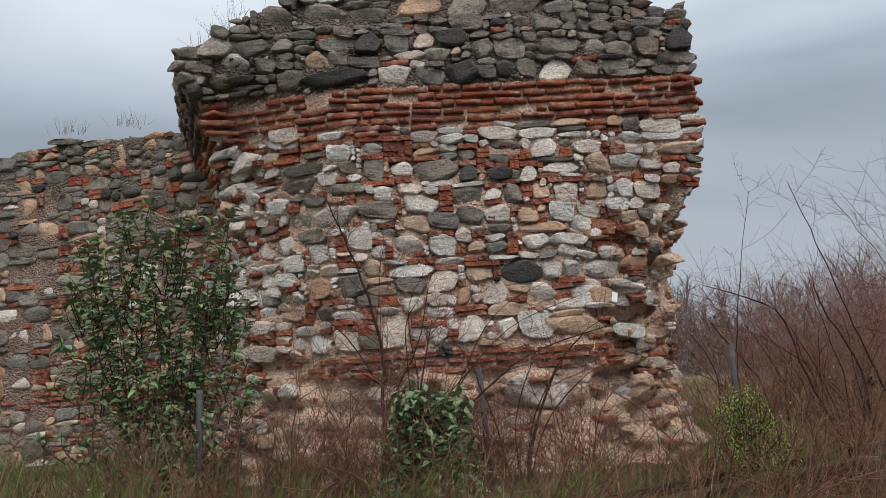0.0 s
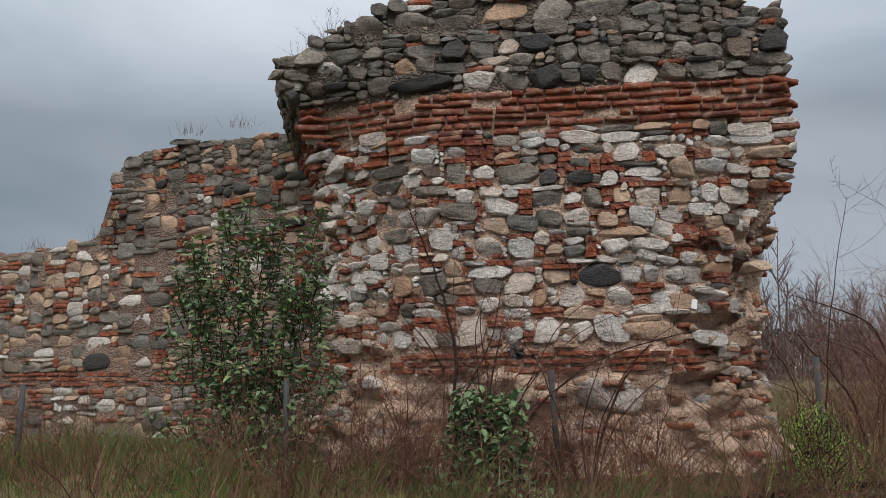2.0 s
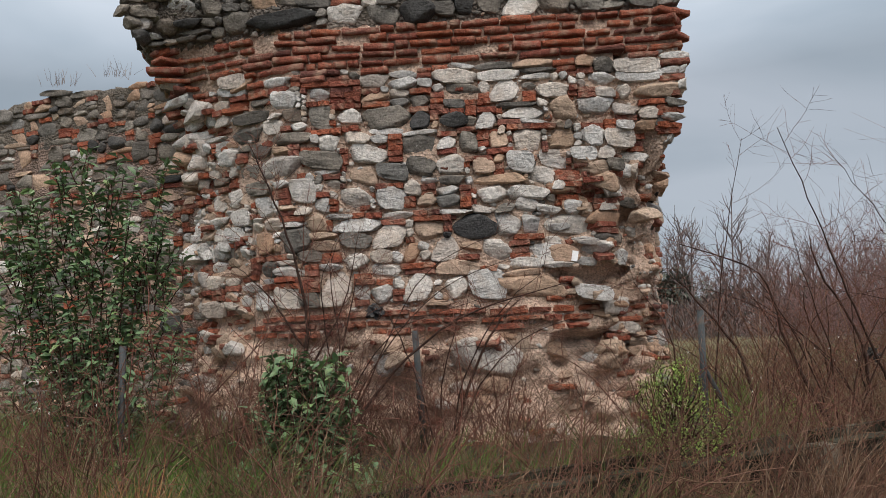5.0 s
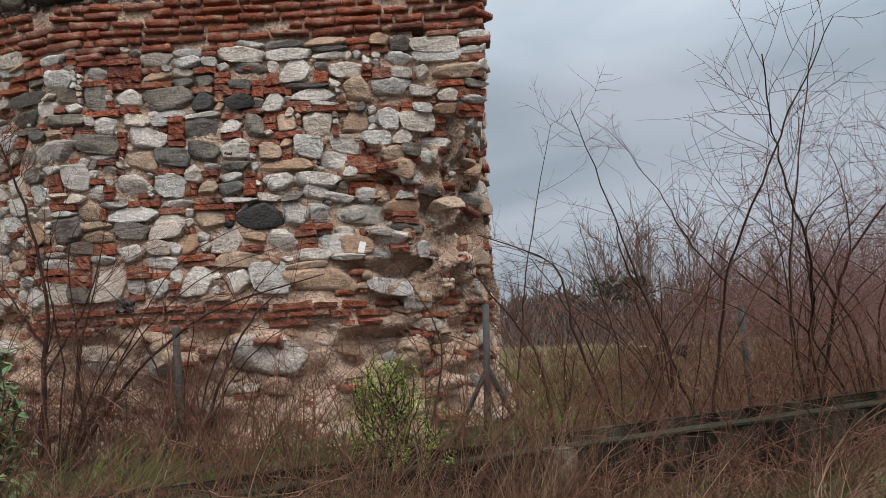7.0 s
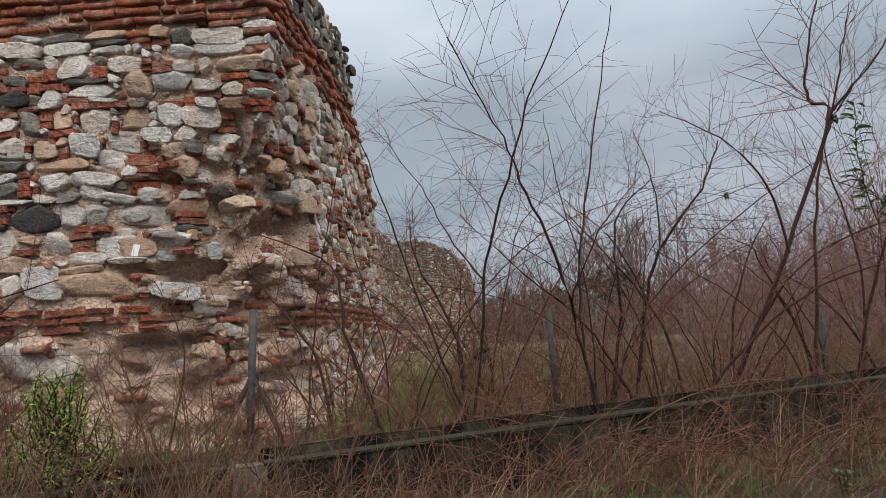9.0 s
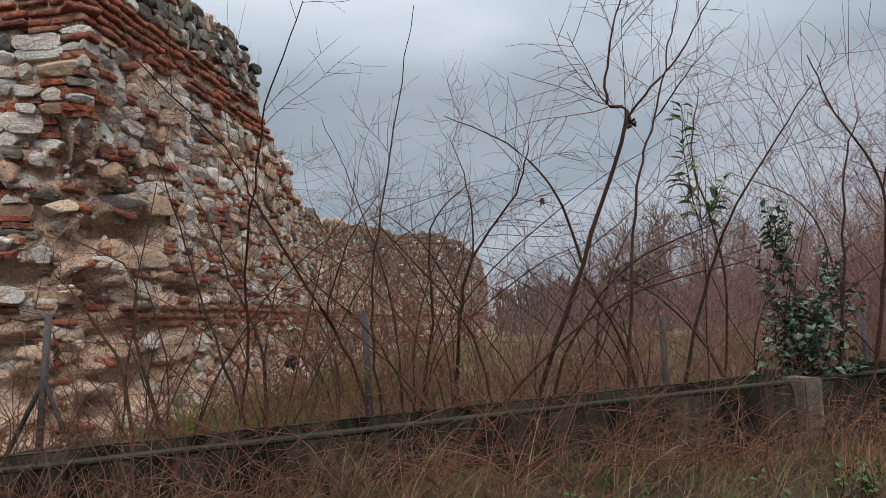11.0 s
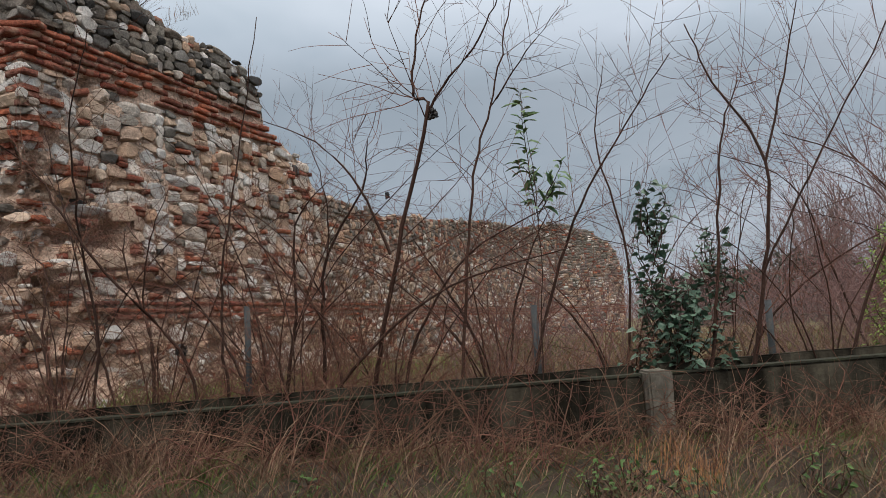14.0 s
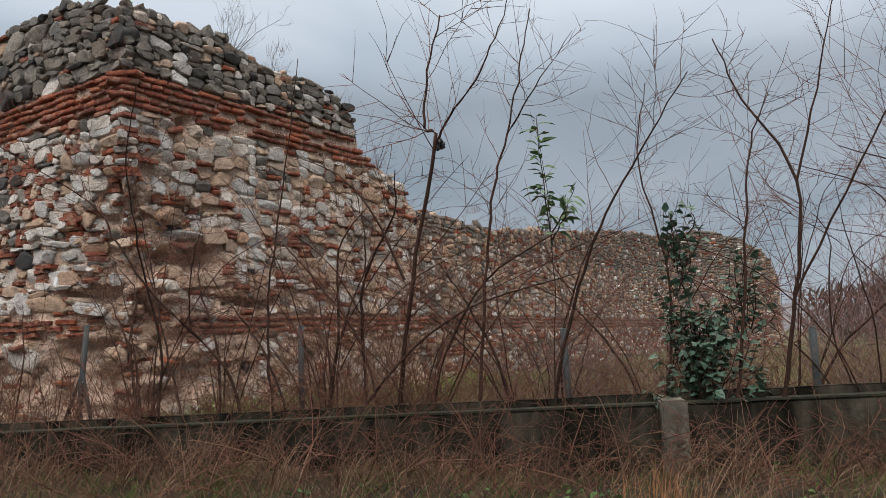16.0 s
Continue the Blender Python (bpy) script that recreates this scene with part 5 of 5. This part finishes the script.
blades("dry_grass", "short matted brown grass covering the bank", strewn(6000, 1.0, 10, -3.4, -0.05, 31), RUST, 31, (0.06, 0.2), 0.007, 0.7, 1.3)
blades("grass", "short dark green grass covering the bank", strewn(7000, 1.0, 10, -3.4, -0.05, 32), GRASS, 32, (0.07, 0.22), 0.007, 0.7, 1.0)
blades("dry_grass", "short matted brown grass over the hidden wall", strewn(3500, -8, 1.2, -2.2, 0.2, 33), RUST, 33, (0.1, 0.3), 0.007, 0.7, 1.3)
blades("grass", "patchy green grass in front of the low wall", clumps(260, 30, 0.09, -10, 11, -2.6, -0.12, 2), GRASS, 2, (0.08, 0.28), 0.008, 0.6, 0.8)
blades("grass", "long green grass tufts over the hidden wall", clumps(170, 26, 0.07, -8, 0.2, -0.6, 0.6, 24), GRASS, 24, (0.25, 0.65), 0.008, 0.7, 0.6)
blades("dry_grass", "pale straw tufts over the hidden wall", clumps(80, 18, 0.06, -8, 0.2, -0.5, 0.6, 25), STRAW, 25, (0.35, 0.8), 0.005, 0.6, 0.5)
blades("dry_grass", "dry grass growing among the brambles", scatter(7000, -9, 9, 0.12, 1.5, 3), STRAW, 3, (0.15, 0.45), 0.006, 0.6, 0.4)
blades("grass", "long green grass and weeds between brambles", scatter(3800, -7.5, -1.0, -0.8, 1.0, 17), GRASS, 17, (0.2, 0.6), 0.007, 0.5, 0.5)
blades("dry_grass", "tall pale dry stems over the low wall", scatter(1800, -3.5, 0.5, -0.7, -0.05, 18), STRAW, 18, (0.4, 0.85), 0.0045, 0.35, 0.5)
blades("grass", "green grass before the back wall", scatter(9000, -12, -3.6, 0.8, 6.0, 4, lambda x, y: y < 2.3 - 0.28 * (x + 5.9)), GRASS, 4, (0.2, 0.5), 0.009, 0.5, 0.35)
blades("dry_grass", "tall dry stems before the back wall", scatter(1600, -12, -3.4, 0.3, 4.0, 5, lambda x, y: y < 2.2 - 0.28 * (x + 5.9)), STRAW, 5, (0.3, 0.9), 0.005, 0.3, 0.3)
blades("grass", "rough green grass of the field", scatter(9000, 0.4, 22, 1.0, 18, 6, lambda x, y: x > 0.5 + 0.035 * y), GRASS, 6, (0.12, 0.3), 0.014, 0.5, 0.4)
blades("grass", "lush green grass behind the ruined corner", scatter(4500, 0.2, 2.6, 1.4, 8, 19, lambda x, y: x > 0.3 - 0.03 * y and x < 1.3 + 0.12 * y), LUSH, 19, (0.1, 0.28), 0.014, 0.5, 0.4)
blades("dry_grass", "tall brown weed stems behind the brambles", clumps(560, 22, 0.12, 0.3, 9, 0.9, 5.5, 23), STRAW, 23, (0.25, 0.8), 0.005, 0.5, 0.5)
blades("dry_grass", "rough straw-coloured grass of the field", scatter(14000, 0.4, 22, 1.0, 18, 7, lambda x, y: x > 0.5 + 0.035 * y), STRAW, 7, (0.2, 0.65), 0.010, 0.5, 0.5)


def tuft(x, y, seed, n=520, h=0.55, r=0.2):
    rng = random.Random(seed)
    pts = []
    for _ in range(n):
        a, q = rng.uniform(0, 6.283), r * math.sqrt(rng.random())
        pts.append((x + q * math.cos(a), y + q * math.sin(a)))
    blades("dry_tuft", "rust-orange tuft of dry stems", pts, ORANGE, seed, (h * 0.5, h * 1.15), 0.005, 0.15, 0.3)


tuft(-3.2, -3.14, 11, 460, 0.66, 0.07)
tuft(-3.36, -3.05, 12, 160, 0.4, 0.08)
tuft(5.5, -0.35, 13, 240, 0.35, 0.3)


# ---------------------------------------------------------------- evergreen shrubs
def crown(seed, base, n, spread, z0, z1, shape, low=0.45):
    """Shoots from the stems outward; shape(t) is the half width at height t."""
    rng = random.Random(seed)
    out = []
    for _ in range(n):
        t = rng.random()
        z = z0 + (z1 - z0) * t
        w = shape(t)
        a, q = rng.uniform(0, 6.283), math.sqrt(rng.random())
        tip = Vector((base[0] + w * q * math.cos(a) * spread[0], base[1] + w * q * math.sin(a) * spread[1], z))
        root = Vector((base[0] + (tip.x - base[0]) * 0.45, base[1] + (tip.y - base[1]) * 0.45, max(z0 - 0.1, z - rng.uniform(0.25, low))))
        out.append((root, tip))
    return out


lr = random.Random(4)
shoots = []
for k, (cx, lo, hi, wd, n) in enumerate(((-5.42, 1.25, 3.0, 0.38, 46), (-5.1, 1.5, 3.38, 0.36, 44), (-4.77, 1.3, 3.2, 0.4, 48), (-4.42, 1.2, 2.75, 0.42, 46), (-4.9, 0.9, 1.9, 0.66, 60))):
    shoots += crown(410 + k, (cx, -0.4 + 0.12 * (k % 2)), n, (1.0, 0.9), lo, hi, lambda t: wd * (1.1 - 0.55 * t))
for k in range(9):
    a = lr.uniform(-0.7, 0.7)
    shoots.append(((-4.9 + 0.5 * a, -0.4, 1.4), (-4.9 + a, -0.4 + lr.uniform(-0.3, 0.3), lr.uniform(2.5, 3.45))))
for k in range(5):
    shoots.append(((-4.9 + lr.uniform(-0.1, 0.1), -0.4, 0.75), (-4.9 + lr.uniform(-0.4, 0.4), -0.4, lr.uniform(1.6, 2.2))))
leafy("laurel", "dark green evergreen laurel shrub before the ruin", -4.9, -0.4, shoots, (0.105, 0.046, 0.031), LEAF, 41)
leafy("evergreen_shrub", "small broad-leaved green shrub among the brambles", -2.72, -2.05, crown(44, (-2.72, -2.05), 260, (1, 0.8), 0.62, 1.62, lambda t: 0.5 - 0.27 * t), (0.085, 0.04, 0.032), LEAF, 44)
shoots = crown(45, (5.5, 0.95), 72, (1, 0.6), 1.05, 1.75, lambda t: 0.52 - 0.24 * t) + crown(46, (5.36, 0.95), 20, (1, 0.8), 1.65, 2.5, lambda t: 0.26 - 0.14 * t) + crown(50, (5.78, 1.0), 10, (1, 0.8), 1.6, 2.1, lambda t: 0.16)
leafy("ivy_shrub", "grey-green ivy bush climbing beside the concrete post", 5.5, 0.95, shoots, (0.075, 0.06, 0.034), IVY, 45)
shoots = [((4.62, 0.36, 0.8), (4.66, 0.36, 2.2)), ((4.66, 0.36, 2.15), (4.58, 0.36, 3.12)), ((4.66, 0.36, 2.25), (4.85, 0.36, 2.55)), ((4.65, 0.36, 2.4), (4.5, 0.36, 2.6)), ((4.66, 0.36, 2.2), (4.8, 0.34, 2.42))]
leafy("leafy_stem", "single tall stem with a few dark evergreen leaves", 4.62, 0.36, shoots[1:], (0.125, 0.045, 0.021), LEAF, 47, z=0.8)
sapling([(4.62, 0.36, 0.8), (4.64, 0.36, 1.5), (4.66, 0.36, 2.2), (4.58, 0.36, 3.1)], 0.007, 39, 3, 0.3)
leafy("green_bush", "feathery fresh green bush behind the low concrete wall", -0.56, -1.68, crown(48, (-0.56, -1.68), 105, (1, 0.6), 0.85, 1.48, lambda t: 0.44 - 0.3 * t, 0.3), (0.03, 0.0085, 0.0075), FRESH, 48)
for wx, wy, wz, n in ((5.15, -0.62, 0.45, 16), (5.3, -0.55, 0.5, 12), (3.2, -0.75, 0.42, 9), (3.55, -0.95, 0.42, 9), (3.95, -0.8, 0.42, 14), (4.6, -0.75, 0.42, 8), (2.3, -1.3, 0.4, 8), (6.3, -0.3, 0.5, 9), (5.55, -0.75, 0.45, 14), (1.6, -1.75, 0.4, 8), (-5.2, -1.35, 0.75, 22), (-4.7, -1.0, 0.8, 24), (-4.3, -1.25, 0.8, 20), (-5.6, -1.1, 0.8, 20), (-3.9, -0.95, 0.8, 16)):
    leafy("weed", "low green broad-leaved weed in dry grass", wx, wy, crown(int(wx * 50 + 400), (wx, wy), n, (1, 1), wz + 0.05, wz + 0.28, lambda t: 0.15), (0.05, 0.028, 0.035), WEED, int(wx * 31 + 300))
leafy("green_bush", "yellow-green leafy bush among bare brush", 7.25, 2.1, crown(49, (7.25, 2.1), 120, (1, 0.8), 0.9, 2.15, lambda t: 0.5 - 0.15 * t), (0.05, 0.022, 0.018), FRESH, 49)

# ---------------------------------------------------------------- plants on the ruin's top
def top_plants(seed, spots, n, h, material=STRAW):
    rng = random.Random(seed)
    for x, y, z in spots:
        t = Tubes()
        thing = empty("dry_plant", x, y, z)
        tagged(thing, label="wispy dry weed rooted in the wall top", category="weed", group="weeds on the ruin")
        for _ in range(n):
            p = Vector((rng.gauss(0, 0.12), rng.gauss(0, 0.06), -0.02))
            t.add(sprout(rng, p, (rng.gauss(0, 0.3), rng.gauss(0, 0.3), 1), h * rng.uniform(0.4, 1.2), 4, 0.02, 0.12), 0.0025, 0.001, 3)
        t.part("stem_spray", thing, material, kind="stuff")


top_plants(61, [(-4.5, 0.15, 5.0), (-3.4, 0.2, 5.36), (-2.1, 0.2, 5.34), (-1.2, 0.2, 5.34), (-0.35, 0.3, 5.2), (-0.1, 2.4, 5.35), (-0.1, 3.6, 5.0), (-7.0, 2.75, 5.05), (-6.2, 2.55, 5.05),
                (-8.4, 3.1, 3.65), (-9.6, 3.4, 3.6), (-0.2, 4.6, 4.2), (0.1, 7.0, 3.75), (0.2, 10.0, 3.85)], 26, 0.2)


def wall_shrub(x, y, z, seed, n, h, label="small bare twiggy shrub rooted on the wall top"):
    rng = random.Random(seed)
    thing = empty("bare_shrub", x, y, z)
    tagged(thing, label=label, category="shrub", group="shrubs on the ruin")
    t = Tubes()
    for _ in range(n):
        st = sprout(rng, (0, 0, -0.05), (rng.gauss(0, 0.5), rng.gauss(0, 0.5), 1), h * rng.uniform(0.6, 1.1), 6, 0.02, 0.1)
        t.add(st, 0.006, 0.002, 4)
        whips(rng, t, st, 7, h * 0.5, 0.003, 0.2, sub=4)
    t.part("twig_spray", thing, BARK, kind="stuff")


wall_shrub(-4.45, 0.45, 5.02, 71, 5, 0.75)
wall_shrub(-1.0, 2.2, 5.3, 72, 7, 1.0)
wall_shrub(-1.1, 3.2, 5.1, 73, 6, 0.9)
wall_shrub(-8.15, 3.0, 3.6, 74, 3, 0.7)


# ---------------------------------------------------------------- litter
def scrap(name, label, x, y, z, size, seed, material, category):
    bm = bmesh.new()
    bmesh.ops.create_icosphere(bm, subdivisions=3, radius=1)
    for v in bm.verts:
        v.co = v.co * (0.6 + 0.8 * noise.noise(v.co * 1.9 + Vector((seed, 0, 0)))) + noise.noise_vector(v.co * 5 + Vector((seed, 3, 0))) * 0.15
        v.co = Vector((v.co.x * size, v.co.y * size * 0.6, v.co.z * size))
    ob = new(name, from_bm(name, bm, material))
    ob.location = (x, y, z)
    return tagged(ob, label=label, category=category)


scrap("plastic_scrap", "scrap of black plastic caught in a sapling fork", 4.12, -0.22, 2.86, 0.05, 1, PLASTIC, "litter")
scrap("plastic_scrap", "crumpled black plastic caught in the brambles", 1.59, 0.3, 1.35, 0.07, 2, PLASTIC, "litter")
scrap("plastic_scrap", "scrap of black plastic on a bare twig", 3.52, 0.3, 2.45, 0.03, 3, PLASTIC, "litter")
scrap("plastic_scrap", "black plastic rag tangled on a bare stem", -2.52, -0.6, 1.85, 0.08, 4, PLASTIC, "litter")
tag_ = new("paper_tag", box_mesh("paper_tag", 0.05, 0.006, 0.09, PAPER, 0.002))
tag_.matrix_basis = pose(-0.92, -0.075, 2.22, -8, 12, 0)
tagged(tag_, label="small white paper tag stuck in a mortar joint", category="tag")


# ---------------------------------------------------------------- distance
def build_woods():
    rng = random.Random(90)
    t = Tubes()

    def tree(x, y, h, r, limbs):
        z = -0.1
        stem = sprout(rng, (x, y, ground_z(x, y) + z), (rng.gauss(0, 0.05), 0, 1), h, 6, 0.05, 0.06)
        t.add(stem, r, r * 0.25, 4)
        for _ in range(limbs):
            k = rng.uniform(0.2, 0.98)
            p, d = along(stem, k)
            ln = h * rng.uniform(0.18, 0.42) * (1.2 - 0.6 * k)
            st = sprout(rng, p, side_way(rng, d, rng.uniform(0.4, 0.95)), ln, 3, 0.12, 0.1)
            t.add(st, r * 0.4, r * 0.14, 3)
            for _ in range(3):
                q, e = along(st, rng.uniform(0.25, 1))
                t.add(sprout(rng, q, side_way(rng, e, rng.uniform(0.4, 0.9)), ln * rng.uniform(0.25, 0.55), 2, 0.1, 0.1), r * 0.18, r * 0.1, 3)

    for _ in range(150):
        x = rng.uniform(3, 62)
        y = rng.uniform(40, 62) + 0.15 * x
        tall = 1.0 + 0.35 * noise.noise((x * 0.14, 0, 5))
        if 11 < x < 15:
            tall *= 1.15
        if x < 9:
            tall *= 0.55
        tree(x, y, rng.uniform(5.0, 7.6) * tall, 0.11, 20)
    wood = empty("far_woods", 30, 50, 0.3)
    tagged(wood, label="belt of bare brown trees across the field, haze in their colour", category="woods", kind="stuff")
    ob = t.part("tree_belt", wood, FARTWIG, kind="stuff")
    ob.matrix_parent_inverse = Matrix.Translation((-30, -50, -0.3))
    # low scrub under and before the trees
    s = Tubes()
    for _ in range(3600):
        x = rng.uniform(1.6, 64)
        y = rng.uniform(30, 56) + 0.1 * x
        h = rng.uniform(0.8, 2.6) * (0.7 + 0.5 * noise.noise((x * 0.2, y * 0.1, 8)))
        s.add(sprout(rng, (x, y, ground_z(x, y) - 0.05), (rng.gauss(0, 0.35), rng.gauss(0, 0.3), 1), max(0.5, h), 3, 0, 0.15), 0.022, 0.01, 3)
    scrub = empty("scrub_belt", 30, 42, 0.3)
    tagged(scrub, label="belt of brown leafless scrub at the field edge", category="scrub", kind="stuff")
    ob = s.part("stem_belt", scrub, FARTWIG, kind="stuff")
    ob.matrix_parent_inverse = Matrix.Translation((-30, -42, -0.3))
    # leafless hedge, too far to tell its twigs apart
    hd = Leaves()
    for _ in range(9000):
        x = rng.uniform(1.2, 66)
        y = rng.uniform(34, 46) + 0.1 * x
        top = 2.3 + 1.3 * noise.noise((x * 0.16, 0, 6)) + 0.5 * noise.noise((x * 0.7, y * 0.3, 7))
        p = Vector((x, y, ground_z(x, y) + max(0.1, top) * rng.random() ** 0.8))
        hd.add(p, Vector((rng.gauss(0, 0.5), rng.gauss(0, 0.5), 1)), Vector((rng.gauss(0, 1), -1, 0)), rng.uniform(0.4, 0.9), rng.uniform(0.06, 0.2))
    hedge = empty("far_hedge", 30, 42, 0.3)
    tagged(hedge, label="dark brown leafless hedge along the far field edge", category="hedge", kind="stuff")
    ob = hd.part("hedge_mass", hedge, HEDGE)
    ob.matrix_parent_inverse = Matrix.Translation((-30, -42, -0.3))
    # evergreens, their green paled by painted haze
    lv = Leaves()
    for cx, cy, cz, rr in ((9.6, 46, 3.0, 2.2), (11.5, 47, 3.6, 1.6), (7.0, 47, 2.4, 1.6), (31, 58, 3.2, 2.6), (16, 52, 2.0, 2.6), (22, 52, 1.8, 2.6), (4.6, 46, 1.6, 1.8)):
        for _ in range(900):
            d = Vector((rng.gauss(0, 1), rng.gauss(0, 1), rng.gauss(0, 1))).normalized()
            q = rr * (0.55 + 0.45 * rng.random()) * (0.8 + 0.5 * noise.noise(d * 1.7 + Vector((cx, 0, 0))))
            p = Vector((cx, cy, cz)) + Vector((d.x * q, d.y * q, max(-cz + 0.2, d.z * q * 1.15)))
            lv.add(p, d + Vector((rng.gauss(0, 0.4), rng.gauss(0, 0.4), rng.gauss(0, 0.4))), Vector((0, 0, 1)), 0.45, 0.25)
    ever = empty("evergreen_trees", 14, 48, 0.3)
    tagged(ever, label="dark evergreen tree crowns among the bare woods", category="trees", kind="stuff")
    ob = lv.part("foliage", ever, FARGREEN)
    ob.matrix_parent_inverse = Matrix.Translation((-14, -48, -0.3))
    # a low ridge, greyed by haze painted into its colour, closes the horizon
    verts, faces = [], []
    n = 220
    for i in range(n + 1):
        a = 2 * math.pi * i / n
        for k, (r, zz) in enumerate(((170, -1), (190, 5), (230, 8))):
            h = zz * (0.75 + 0.5 * noise.noise((math.cos(a) * 4, math.sin(a) * 4, 2)) + 0.18 * noise.noise((math.cos(a) * 40, math.sin(a) * 40, 4))) if zz > 0 else zz
            verts.append((r * math.cos(a), r * math.sin(a), h))
    for i in range(n):
        for k in range(2):
            a = i * 3 + k
            faces.append((a, a + 3, a + 4, a + 1))
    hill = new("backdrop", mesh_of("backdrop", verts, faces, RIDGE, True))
    tagged(hill, label="far low wooded ridge along the horizon", category="backdrop", kind="structure")


build_woods()


def seed_heads(seed, x0, x1, y0, y1, z0, z1, n):
    rng = random.Random(seed)
    cx, cy = (x0 + x1) / 2, (y0 + y1) / 2
    thing = empty("seed_plant", cx, cy, ground_z(cx, cy))
    tagged(thing, label="dry weed with small white fluffy seed heads", category="weed", group="seed-head weeds")
    o = Vector((cx, cy, ground_z(cx, cy)))
    stems, heads = Tubes(), Leaves()
    for _ in range(n):
        p = Vector((rng.uniform(x0, x1), rng.uniform(y0, y1), rng.uniform(z0, z1)))
        root = Vector((p.x + rng.gauss(0, 0.08), p.y + rng.gauss(0, 0.08), ground_z(p.x, p.y) - 0.02))
        stems.add([root - o, root.lerp(p, 0.5) + Vector((rng.gauss(0, 0.03), 0, 0)) - o, p - o], 0.0025, 0.0015, 3)
        for _ in range(5):
            heads.add(p - o, Vector((rng.gauss(0, 1), rng.gauss(0, 1), rng.gauss(0, 1))), Vector((0, 0, 1)), 0.012, 0.008)
    stems.part("stem_spray", thing, DRYTWIG, kind="stuff")
    heads.part("seed_fluff", thing, PAPER, "white fluffy seed heads")


seed_heads(81, -5.2, -4.2, -1.3, -0.7, 0.9, 1.3, 10)
seed_heads(82, -6.4, -5.3, -1.2, -0.6, 0.9, 1.3, 6)
seed_heads(83, 0.6, 1.9, 0.3, 1.2, 1.0, 1.5, 7)
seed_heads(84, -0.2, 0.5, -0.6, 0.0, 1.0, 1.5, 6)
